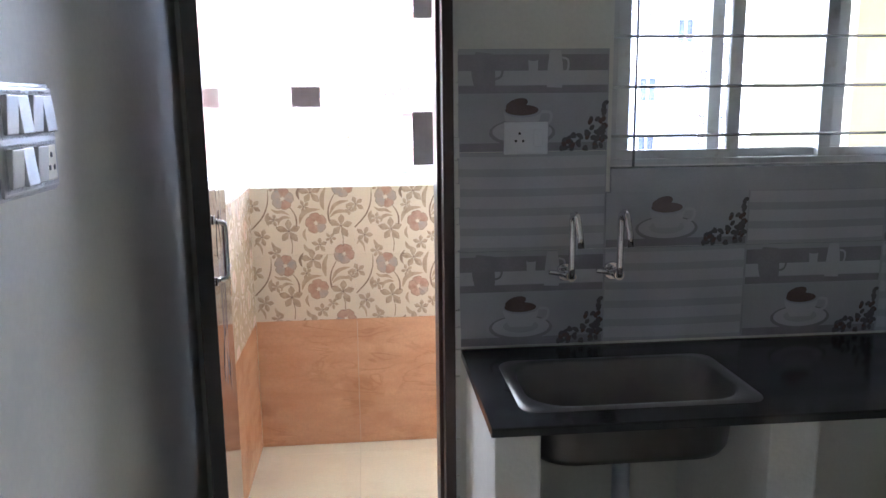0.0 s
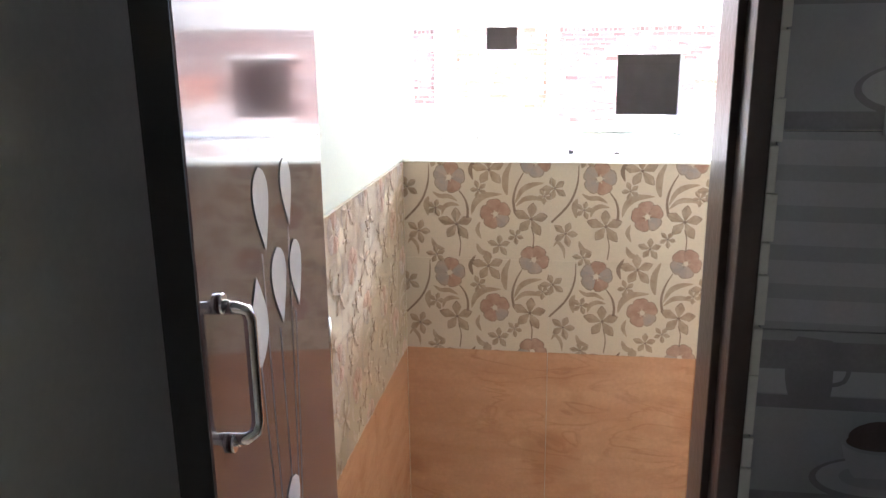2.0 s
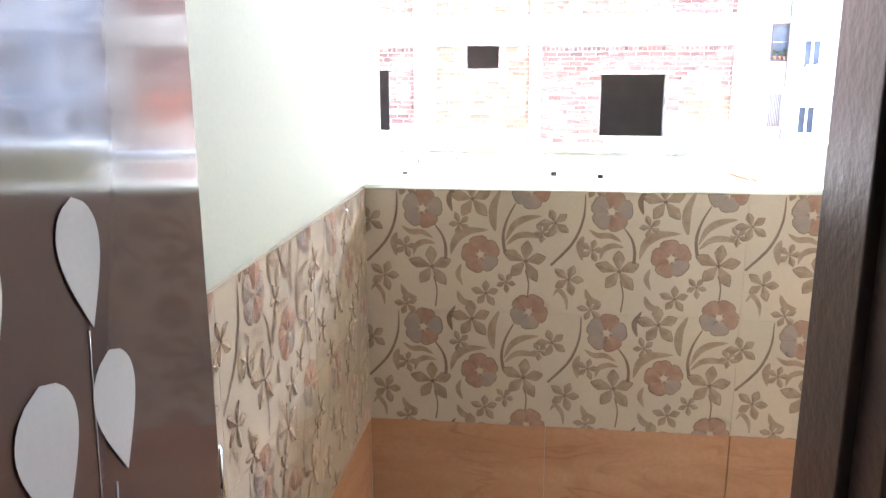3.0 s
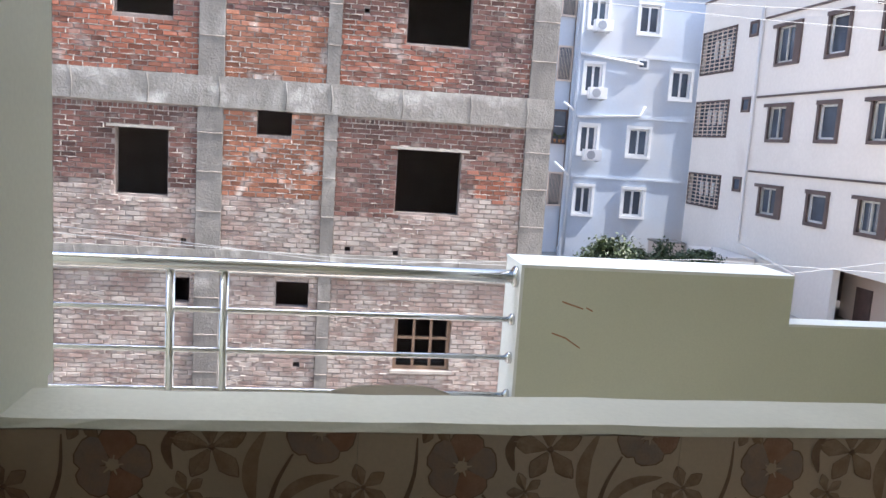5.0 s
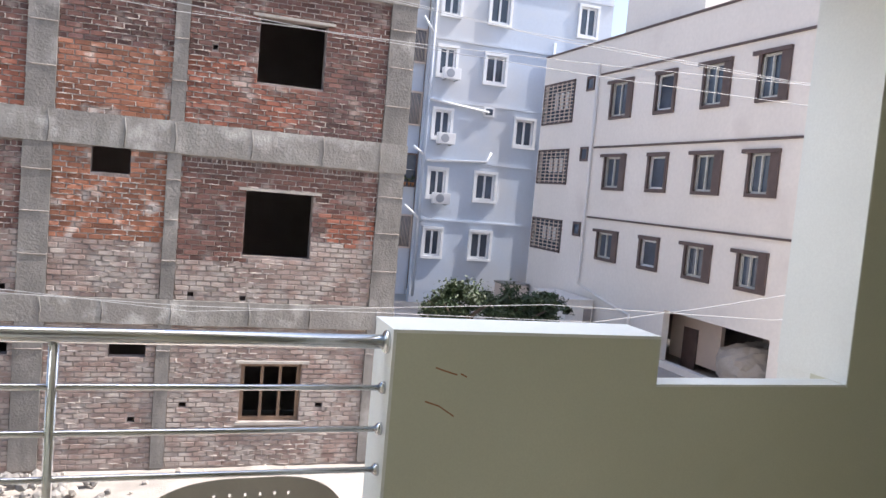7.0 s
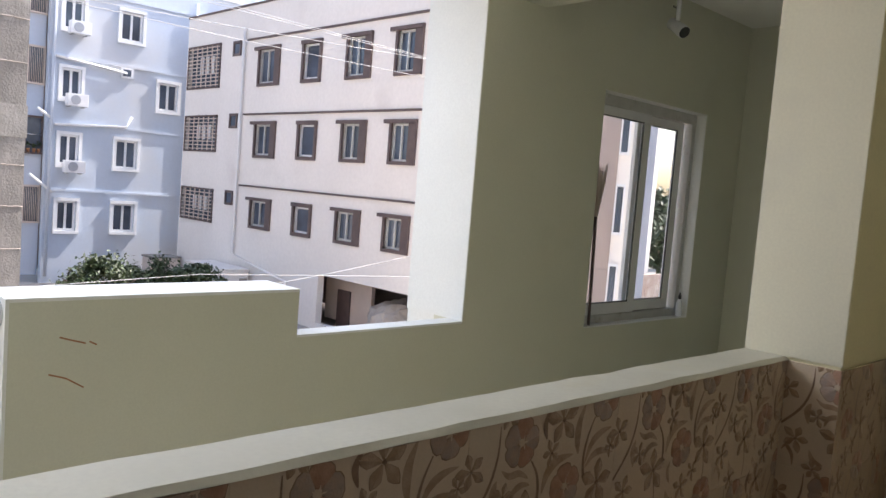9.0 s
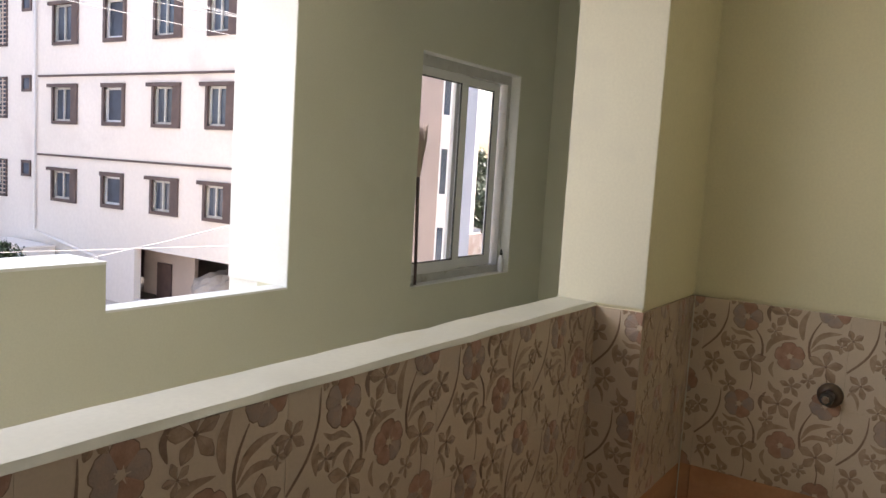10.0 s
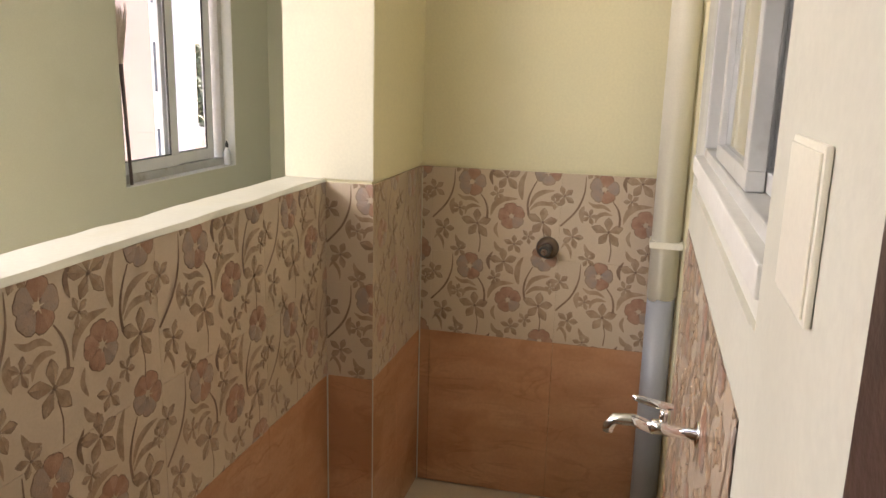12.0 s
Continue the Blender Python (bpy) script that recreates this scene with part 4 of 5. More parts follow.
# ---- the sit-out beyond the parapet ----
rail = base("steel_railing", (0, 0, 0), "polished steel pipe railing with a thick handrail", "railing")
piece("handrail", lambda bm: tube(bm, [(-3.2, 5.35, 1.088), (-1, 5.35, 1.088), (1.155, 5.35, 1.088)], 0.026, 18), M_STEEL, rail)
for z in (0.92, 0.768, 0.617, 0.466, 0.31):
    piece("rail_bar", lambda bm: tube(bm, [(-3.2, 5.35, z), (1.105, 5.35, z)], 0.0105, 12), M_STEEL, rail)
for z, r in ((1.088, 0.042), (0.92, 0.023), (0.768, 0.023), (0.617, 0.023), (0.466, 0.023), (0.31, 0.023)):
    piece("end_flange", lambda bm: tube(bm, [(1.1075, 5.35, z), (1.097, 5.35, z), (1.088, 5.35, z)], [r, r, r * 0.7], 18), M_STEEL, rail)
for x in (0.02, -0.17, -1.1, -1.3, -2.3):
    piece("post", lambda bm: tube(bm, [(x, 5.35, 0.1), (x, 5.35, 1.07)], 0.0165, 14), M_STEEL, rail)


def sitout_window():
    x0, x1, z0, z1 = GWIN
    w = base("window_2", (0, 0, 0), "grey-white sliding window with smudged protective film", "window", kind="structure")
    ya, yb = 5.36, 5.43
    for r in ((x0, x1, ya, yb, z0, z0 + 0.055), (x0, x1, ya, yb, z1 - 0.07, z1), (x0, x0 + 0.05, ya, yb, z0 + 0.055, z1 - 0.07), (x1 - 0.05, x1, ya, yb, z0 + 0.055, z1 - 0.07)):
        boxes("window_frame", [r], M_UPVCG, w, r=0.003)
    for sx0, sx1, y in ((x0 + 0.051, 4.87, 5.368), (4.765, 5.34, 5.400)):
        s = base("sash", (0, 0, 0))
        s.parent = w
        for r in ((sx0, sx1, y, y + 0.026, z0 + 0.056, z0 + 0.125), (sx0, sx1, y, y + 0.026, z1 - 0.125, z1 - 0.071), (sx0, sx0 + 0.06, y, y + 0.026, z0 + 0.125, z1 - 0.125), (sx1 - 0.075, sx1, y, y + 0.026, z0 + 0.125, z1 - 0.125)):
            boxes("sash_rail", [r], M_UPVC, s, r=0.002)
        p = boxes("pane", [(sx0 + 0.06, sx1 - 0.075, y + 0.011, y + 0.015, z0 + 0.125, z1 - 0.125)], M_GLASS, s)
        ga, gb, gc, gd = sx0 + 0.0605, sx1 - 0.0755, z0 + 0.1255, z1 - 0.1255
        boxes("gasket", [(ga, gb, y + 0.002, y + 0.0105, gc, gc + 0.008), (ga, gb, y + 0.002, y + 0.0105, gd - 0.008, gd), (ga, ga + 0.008, y + 0.002, y + 0.0105, gc + 0.008, gd - 0.008), (gb - 0.008, gb, y + 0.002, y + 0.0105, gc + 0.008, gd - 0.008)], M_BLACK, s, "black rubber glazing seal")
        p.visible_shadow = False
    boxes("window_sill", [(x0, x1, YG0 + 0.004, ya, z0, z0 + 0.006)], M_WHITEP, w)
    for r in ((x1 - 0.005, x1, YG0 + 0.003, ya, z0 + 0.006, z1), (x0, x0 + 0.005, YG0 + 0.003, ya, z0 + 0.006, z1), (x0, x1, YG0 + 0.003, ya, z1 - 0.005, z1)):
        boxes("reveal", [r], M_WHITEP, w)


sitout_window()
bottle = base("small_bottle", (5.375, 5.322, 0.8565), "small white bottle with a dark nozzle on the window sill", "bottle")
piece("bottle_body", lambda bm: tube(bm, [(0, 0, 0), (0, 0, 0.004), (0, 0, 0.09), (0, 0, 0.11), (0, 0, 0.12)], [0.019, 0.022, 0.022, 0.014, 0.009], 16), M_PLASTIC, bottle)
piece("nozzle", lambda bm: tube(bm, [(0, 0, 0.12), (0, 0, 0.135), (0, 0, 0.165)], [0.011, 0.011, 0.004], 12), M_BLACK, bottle)

broom = base("grass_broom", (4.315, 5.318, 0.857), "brown grass broom standing in the window corner", "broom")
piece("broom_stick", lambda bm: tube(bm, [(0, 0, 0), (-0.03, 0, 0.66)], [0.009, 0.011], 10), M_TRIMB, broom)


def bristles(bm):
    rnd = random.Random(5)
    for k in range(90):
        a, s = rnd.uniform(-0.05, 0.05), rnd.uniform(-0.012, 0.012)
        tube(bm, [(-0.03, s * 0.4, 0.63), (-0.022 + a * 0.5, s, 0.77), (-0.005 + a, s, 0.92 + rnd.uniform(-0.07, 0.07))], [0.003, 0.0022, 0.001], 4, False)


piece("bristles", bristles, M_TAN, broom)

cctv = base("security_camera", (4.70, 5.15, CEIL - 0.07), "white bullet security camera hanging from the ceiling", "security camera")
piece("mount", lambda bm: tube(bm, [(0, 0, 0.07), (0, 0, 0.05), (0, 0, 0.0), (0, 0, -0.17)], [0.035, 0.032, 0.016, 0.012], 16), M_PLASTIC, cctv)
piece("camera_body", lambda bm: tube(bm, [(0.022, 0.054, -0.145), (0.020, 0.050, -0.148), (-0.024, -0.064, -0.220), (-0.025, -0.067, -0.222)], [0.025, 0.036, 0.04, 0.036], 18), M_PLASTIC, cctv)
piece("lens", lambda bm: tube(bm, [(-0.025, -0.0665, -0.2215), (-0.0262, -0.070, -0.2238)], 0.035, 18), M_BLACK, cctv)
piece("cable", lambda bm: tube(bm, [(-0.03, 0.02, -0.06), (0.05, 0.05, -0.05), (0.06, 0.03, 0.0), (0.03, 0.0, 0.05), (0.025, 0, 0.07)], 0.005, 8), M_BLACK, cctv)


def scratches():
    for pts in (((1.275, 1.008), (1.305, 0.998), (1.36, 0.982)), ((1.372, 0.987), (1.398, 0.974)), ((1.245, 0.884), (1.30, 0.866), (1.36, 0.828))):
        bm = bmesh.new()
        for (xa, za), (xb, zb) in zip(pts, pts[1:]):
            v = [bm.verts.new(p) for p in ((xa, YG0 - 0.0006, za), (xb, YG0 - 0.0006, zb), (xb, YG0 - 0.0006, zb + 0.006), (xa, YG0 - 0.0006, za + 0.006))]
            bm.faces.new(v)
        tagged(part("wall_scratch", bm, M_RUST), "rusty brown scratch on the green wall", "scratch", kind="structure")


scratches()


def plastic_chair(x, y, turn):
    c = base("plastic_chair", (x, y, 0), "beige moulded plastic armchair with a perforated back", "chair")
    c.rotation_euler = (0, 0, radians(turn))

    def shell(bm):
        # the back: an upright curved shell with a rounded top
        n, rows = 90, 56
        rings = []
        for j in range(rows + 1):
            s = j / rows
            ring = []
            for k in range(n + 1):
                a = -1 + 2 * k / n
                half = 0.25 + 0.03 * s
                top = 0.44 + 0.455 * math.sqrt(max(0, 1 - (abs(a) ** 2.6) * 0.55))
                z = 0.42 + (top - 0.42) * s
                ring.append(bm.verts.new((half * a, -0.20 - 0.09 * s + 0.13 * a * a, z)))
            rings.append(ring)
        holes = {(50, k) for k in range(30, 61) if k % 6 == 0} | {(46, k) for k in range(27, 64) if k % 6 == 3}
        for j in range(rows):
            for k in range(n):
                if (j, k) not in holes:
                    bm.faces.new((rings[j][k], rings[j][k + 1], rings[j + 1][k + 1], rings[j + 1][k])).smooth = True
        bmesh.ops.solidify(bm, geom=bm.faces[:], thickness=0.008)

    piece("backrest", shell, M_CHAIR, c)
    piece("seat", lambda bm: soft_box(bm, -0.24, 0.24, -0.22, 0.24, 0.405, 0.43, r=0.012), M_CHAIR, c)
    for sx in (-1, 1):
        piece("armrest", lambda bm: tube(bm, [(sx * 0.25, -0.16, 0.66), (sx * 0.28, 0.0, 0.66), (sx * 0.27, 0.19, 0.64), (sx * 0.26, 0.22, 0.60)], [0.02, 0.025, 0.025, 0.018], 10), M_CHAIR, c)
        for fy in (-1, 1):
            piece("leg", lambda bm: tube(bm, [(sx * 0.27, fy * 0.25, 0), (sx * 0.235, fy * 0.21, 0.41), (sx * 0.25, fy * 0.2, 0.62 if fy > 0 else 0.5)], [0.02, 0.026, 0.018], 10), M_CHAIR, c)


plastic_chair(0.565, 4.88, 3)

# ---- outside: ground and the half-built brick house ----
GZ = -3.69


def ground(bm):
    bm.faces.new([bm.verts.new(p) for p in ((-400, -400, GZ), (400, -400, GZ), (400, 600, GZ), (-400, 600, GZ))])


piece("ground", ground, M_GROUND, kind="structure")

BY = 17.0
COLS = ((-8.2, -7.8), (-4.83, -4.43), (-1.99, -1.55), (0.24, 0.47), (3.97, 4.45))
BEAMS = ((-1.13, -0.69), (1.86, 2.40), (4.95, 5.49), (8.04, 8.58), (10.9, 11.3))
HOLES = [(-3.39, -2.49, 0.24, 1.41), (-0.965, -0.35, 1.43, 1.86), (1.59, 2.785, 0.155, 1.32), (-3.43, -2.44, 3.37, 4.55), (-0.96, -0.35, 4.5, 4.95), (1.64, 2.81, 3.24, 4.37),
         (-2.385, -2.08, -1.70, -1.24), (-0.535, 0.064, -1.72, -1.25), (1.71, 2.80, -2.88, -1.80), (-3.39, -2.49, 6.4, 7.6), (1.62, 2.80, 6.3, 7.5), (-6.6, -5.6, 0.24, 1.41), (-6.6, -5.6, 3.37, 4.55),
         (3.10, 3.23, -2.63, -2.54), (0.67, 0.79, -2.61, -2.52), (-0.17, -0.05, -2.87, -2.78), (0.70, 0.80, -0.62, -0.54), (-2.25, -2.15, -0.62, -0.52), (1.60, 1.70, -0.66, -0.58), (0.86, 0.95, 3.70, 3.78)]
house = base("brick_building", (-0.08, BY, GZ + 0.045), "half-built brick house with bare concrete frame and empty windows", "building")


def hb(name, rows, mat, label=""):
    ob = boxes(name, [(a, b, c - BY, d - BY, e - GZ, f - GZ) for a, b, c, d, e, f in rows], mat, house, label)
    return ob


bm = bmesh.new()
holed(bm, -12, 4.40, -0.05, 15.0, [(a, b, c - GZ, d - GZ) for a, b, c, d in HOLES], 0.0, 0.22)
part("masonry_wall", bm, M_MORTAR, house)
hb("side_wall", [(4.2, 4.42, BY + 0.22, BY + 9, GZ, 11.3)], M_MORTAR)
hb("side_wall", [(-12, -11.8, BY + 0.22, BY + 9, GZ, 11.3)], M_MORTAR)
hb("rear_wall", [(-12, 4.42, BY + 3.4, BY + 3.6, GZ, 11.3)], M_VOID)
hb("roof", [(-12.1, 4.5, BY - 0.02, BY + 9.1, 11.31, 11.5)], M_CONC)
for a, b in BEAMS[:4]:
    hb("floor_slab", [(-11.8, 4.2, BY + 0.22, BY + 3.4, b - 0.14, b)], M_VOID)


def rough_bar(name, x0, x1, z0, z1, d, step=0.5):
    """A concrete column or beam with an uneven board-marked face."""
    bm = bmesh.new()
    nx, nz = max(1, round((x1 - x0) / step)), max(1, round((z1 - z0) / step))
    g = [[None] * (nz + 1) for _ in range(nx + 1)]
    for i in range(nx + 1):
        for j in range(nz + 1):
            x, z = x0 + (x1 - x0) * i / nx, z0 + (z1 - z0) * j / nz
            jit = 0.014 * noise.noise((x * 3, z * 3, d * 50))
            ex = 0.02 * noise.noise((x * 2, z * 4, 7)) if 0 < i < nx else 0.012 * noise.noise((x * 2, z * 3, 1))
            g[i][j] = bm.verts.new((x + (ex if i in (0, nx) else 0), -d + jit, z - GZ + (0.02 * noise.noise((x * 2, z, 3)) if j in (0, nz) else 0)))
    for i in range(nx):
        for j in range(nz):
            bm.faces.new((g[i][j], g[i + 1][j], g[i + 1][j + 1], g[i][j + 1]))
    edge = [g[i][0] for i in range(nx + 1)] + [g[nx][j] for j in range(1, nz + 1)] + [g[i][nz] for i in range(nx - 1, -1, -1)] + [g[0][j] for j in range(nz - 1, 0, -1)]
    back = [bm.verts.new((v.co.x, 0.002, v.co.z)) for v in edge]
    for k in range(len(edge)):
        bm.faces.new((edge[k], back[k], back[(k + 1) % len(edge)], edge[(k + 1) % len(edge)]))
    part(name, bm, M_CONCD if name == "column" else M_CONC, house)


def lift_joint(x0, x1, z, d):
    """A ragged lip of grout where one pour of concrete meets the next."""
    bm = bmesh.new()
    n = 8
    pts = [(x0 + (x1 - x0) * k / n, -d, z - GZ + 0.014 * noise.noise((x0 + k, z, 5))) for k in range(n + 1)]
    tube(bm, pts, [0.008 + 0.008 * abs(noise.noise((k * 1.7, z, x0))) for k in range(n + 1)], 6)
    part("pour_joint", bm, M_LIP, house)


zs = [GZ] + [v for b in BEAMS for v in b]
for x0, x1 in COLS:
    for k in range(0, len(zs) - 1, 2):
        rough_bar("column", x0, x1, zs[k], zs[k + 1], 0.05, 0.35)
        if x0 > -6 and zs[k] < 6:
            for f in (0.27, 0.55, 0.82):
                lift_joint(x0, x1, zs[k] + f * (zs[k + 1] - zs[k]), 0.056)
for z0, z1 in BEAMS:
    rough_bar("beam", -12, 4.47, z0, z1, 0.062, 0.3)
    for k in range(9):
        if z0 < 6:
            x = -5.2 + 1.15 * k + 0.35 * noise.noise((k * 3.1, z0, 2))
            part("board_mark", (lambda bm: (tube(bm, [(x, -0.064, z0 - GZ + 0.02), (x + 0.02, -0.066, (z0 + z1) / 2 - GZ), (x - 0.01, -0.064, z1 - GZ - 0.02)], [0.006, 0.012, 0.007], 6), bm)[1])(bmesh.new()), M_CONCD, house)
for x0, x1, z in ((-3.52, -2.38, 1.41), (1.46, 2.92, 1.32), (-3.55, -2.3, 4.55), (1.5, 2.95, 4.37), (1.6, 2.93, -1.80), (-6.7, -5.5, 1.41)):
    hb("lintel", [(x0, x1, BY - 0.075, BY + 0.1, z + 0.002, z + 0.05)], M_SAND, "pale rough cement lintel")
hb("window_frame", [(1.71, 1.78, BY + 0.05, BY + 0.12, -2.88, -1.80), (2.73, 2.80, BY + 0.05, BY + 0.12, -2.88, -1.80), (1.78, 2.73, BY + 0.05, BY + 0.12, -1.87, -1.80), (1.78, 2.73, BY + 0.05, BY + 0.12, -2.88, -2.81), (1.78, 2.07, BY + 0.055, BY + 0.115, -2.28, -2.23), (2.12, 2.40, BY + 0.055, BY + 0.115, -2.28, -2.23), (2.45, 2.73, BY + 0.055, BY + 0.115, -2.28, -2.23), (2.07, 2.12, BY + 0.05, BY + 0.12, -2.81, -1.87), (2.40, 2.45, BY + 0.05, BY + 0.12, -2.81, -1.87)], M_WOODF, "unpainted wooden window frame")
hb("window_sill", [(1.66, 2.86, BY - 0.06, BY + 0.08, -2.94, -2.885)], M_SAND, "pale rough cement sill")

CH, BL = 0.090, 0.245


def brick_rows():
    """Every brick of the front: (x0, x1, z0, z1, panel)."""
    rnd = random.Random(11)
    xs = [-12.0] + [v for c in COLS for v in c]
    for fl in range(0, len(zs) - 1, 2):
        for pn in range(0, len(xs) - 1, 2):
            xa, xb = xs[pn], xs[pn + 1]
            if xb < -8 or zs[fl] > 6:
                continue
            z = zs[fl] + 0.004
            row = 0
            while z < zs[fl + 1] - 0.03:
                top = z + CH - 0.015
                x = xa + 0.01 - (BL / 2 if row % 2 else 0) + rnd.uniform(-0.03, 0.03)
                # the course under the beam stands on end
                soldier = zs[fl + 1] - z < 0.16 and fl in (2,) and pn in (4, 8)
                step = 0.085 if soldier else BL
                while x < xb - 0.02:
                    a, b = max(x, xa + 0.005), min(x + step - 0.014 + rnd.uniform(-0.008, 0.004), xb - 0.005)
                    if b - a > 0.03:
                        cut = False
                        for h in HOLES:
                            if a < h[1] and b > h[0] and z < h[3] and top > h[2]:
                                if a < h[0] - 0.05:
                                    b = min(b, h[0] - 0.004)
                                elif b > h[1] + 0.05:
                                    a = max(a, h[1] + 0.004)
                                else:
                                    cut = True
                        if not cut and b - a > 0.03:
                            yield a, b, z + rnd.uniform(-0.004, 0.004), min(top + rnd.uniform(-0.006, 0.005), zs[fl + 1] - 0.004), fl, pn, rnd.uniform(0.006, 0.022), rnd.random()
                    x += step
                z += CH
                row += 1


singles, joined = [], {"a": [], "b": [], "d": []}
for row in brick_rows():
    a, b, z0, z1, fl, pn, out, u = row
    if fl == 2 and pn == 6 and z0 > 0.30 or fl == 4 and pn == 6 and z0 < 3.5:
        singles.append(row)
    else:
        mid = 0.35 + 0.35 * noise.noise((a * 0.6, z0 * 0.8, 4))
        pale = (fl == 0) or (fl == 2 and z0 < mid - (0.28 if pn == 8 and a < 1.5 else 0.0))
        # darker bricks: left panels, most of the right panel, upper courses one floor up
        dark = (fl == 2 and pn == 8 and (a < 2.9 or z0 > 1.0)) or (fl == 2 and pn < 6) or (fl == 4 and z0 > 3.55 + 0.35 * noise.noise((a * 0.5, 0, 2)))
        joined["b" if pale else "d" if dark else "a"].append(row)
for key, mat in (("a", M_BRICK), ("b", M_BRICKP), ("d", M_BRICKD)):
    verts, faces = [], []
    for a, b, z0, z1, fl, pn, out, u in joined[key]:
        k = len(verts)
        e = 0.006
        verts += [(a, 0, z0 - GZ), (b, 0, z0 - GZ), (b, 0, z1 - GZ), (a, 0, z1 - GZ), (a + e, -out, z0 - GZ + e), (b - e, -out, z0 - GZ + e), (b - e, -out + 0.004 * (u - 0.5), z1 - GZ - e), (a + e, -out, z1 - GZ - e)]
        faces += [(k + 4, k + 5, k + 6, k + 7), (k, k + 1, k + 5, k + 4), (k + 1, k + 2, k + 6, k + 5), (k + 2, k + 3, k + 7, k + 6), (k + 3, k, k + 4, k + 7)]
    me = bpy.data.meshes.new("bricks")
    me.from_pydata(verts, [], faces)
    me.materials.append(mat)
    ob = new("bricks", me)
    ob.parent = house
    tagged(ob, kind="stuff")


def mortar_lips():
    """Mortar squeezed out unevenly along the bed joints."""
    rnd = random.Random(21)
    verts, faces = [], []
    for a, b, z0, z1, fl, pn, out, u in joined["a"] + joined["b"] + joined["d"] + singles:
        thick = noise.noise((a * 0.9, z0 * 1.3, 9)) + 0.5 * (rnd.random() - 0.5)
        if thick < (0.12 if fl == 0 or z0 < 0.4 else -0.28):
            continue
        runs = [(a + rnd.uniform(-0.02, 0.05), z0 - 0.006, 1, 0)]
        if rnd.random() < 0.45:
            runs.append((b + 0.006, z0 - 0.01, 0, 1))
        for xs0, zs0, du, dv in runs:
            ln = rnd.uniform(0.10, 0.25) if du else z1 - z0 + 0.01
            if any(xs0 - 0.03 < h[1] and xs0 + du * ln + 0.03 > h[0] and zs0 - 0.03 < h[3] and zs0 + dv * ln + 0.03 > h[2] for h in HOLES):
                continue
            n, k = 5, len(verts)
            fat = 1.0 + 0.7 * max(0.0, thick)
            for i in range(n + 1):
                h = rnd.uniform(0.004, 0.013) * fat if 0 < i < n else 0.003
                d = rnd.uniform(0.018, 0.030) if 0 < i < n else 0.010
                x = xs0 + du * ln * i / n + dv * rnd.uniform(-0.004, 0.004)
                zc = zs0 - GZ + dv * ln * i / n + du * rnd.uniform(-0.005, 0.005)
                verts += [(x + dv * h * e, -y, zc + du * h * e) for e, y in ((1, 0.0), (0.6, d), (-0.7, d), (-1, 0.0))]
            for i in range(n):
                for j in range(3):
                    p = k + 4 * i + j
                    faces.append((p, p + 4, p + 5, p + 1))
    me = bpy.data.meshes.new("mortar")
    me.from_pydata(verts, [], faces)
    me.materials.append(M_LIP)
    ob = new("mortar", me)
    ob.parent = house
    tagged(ob, kind="stuff")


mortar_lips()


# ---- sand, rubble and sheet roof at the foot of the brick house ----
def heap(bm, x0, x1, y0, y1, h, seed):
    nx, ny = 44, 12
    g = []
    for i in range(nx + 1):
        col = []
        for j in range(ny + 1):
            s, t = i / nx, j / ny
            z = h * math.sin(math.pi * t) ** 0.7 * (0.55 + 0.45 * math.sin(s * 9 + seed)) * min(1, 6 * s, 6 * (1 - s)) + 0.10 * noise.noise((s * 14, t * 5, seed))
            col.append(bm.verts.new((x0 + (x1 - x0) * s, y0 + (y1 - y0) * t, GZ + max(-0.02, z))))
        g.append(col)
    for i in range(nx):
        for j in range(ny):
            bm.faces.new((g[i][j], g[i + 1][j], g[i + 1][j + 1], g[i][j + 1])).smooth = True


tagged(piece("sand_heap", lambda bm: heap(bm, -6, 4.6, 13.2, 16.9, 0.32, 1.0), M_SAND), "pale sand heap along the foot of the brick house", "sand", kind="stuff")


def rubble(bm):
    rnd = random.Random(3)
    for _ in range(70):
        x, y, s = rnd.uniform(-5, 3.5), rnd.uniform(13.4, 16.6), rnd.uniform(0.03, 0.09)
        tmp = bmesh.new()
        bmesh.ops.create_icosphere(tmp, subdivisions=1, radius=s)
        for v in tmp.verts:
            v.co *= 0.75 + 0.5 * rnd.random()
            v.co += Vector((x, y, GZ + 0.17))
        append(bm, tmp)


tagged(piece("rubble", rubble, M_GROUND), "broken bricks and stones on the sand", "rubble", kind="stuff")


def stone_heap(bm):
    rnd = random.Random(17)
    for _ in range(110):
        a, q = rnd.uniform(0, 6.28), rnd.random() ** 0.6
        x, y, s = -1.9 + 1.5 * q * math.cos(a), 15.6 + 0.9 * q * math.sin(a), rnd.uniform(0.04, 0.11)
        tmp = bmesh.new()
        bmesh.ops.create_icosphere(tmp, subdivisions=1, radius=s)
        for v in tmp.verts:
            v.co *= 0.7 + 0.5 * rnd.random()
            v.co += Vector((x, y, GZ + 0.16 + 0.26 * (1 - q)))
        append(bm, tmp)


tagged(piece("stone_heap", stone_heap, M_CONC), "heap of grey building stones beside the brick house", "stones", kind="stuff")
roof_shed = base("sheet_roof", (0, 0, GZ), "pale green corrugated sheet roof of a low shed", "shed")


def corrugated(bm):
    n = 130
    prev = None
    for k in range(n + 1):
        x = -5 + 6.3 * k / n
        dz = 0.05 if k % 6 in (1, 2) else 0.0
        v = [bm.verts.new((x, 9.6, 1.02 + dz)), bm.verts.new((x, 12.5, 1.22 + dz))]
        if prev:
            bm.faces.new((prev[0], v[0], v[1], prev[1]))
        prev = v
    bmesh.ops.solidify(bm, geom=bm.faces[:], thickness=0.01)


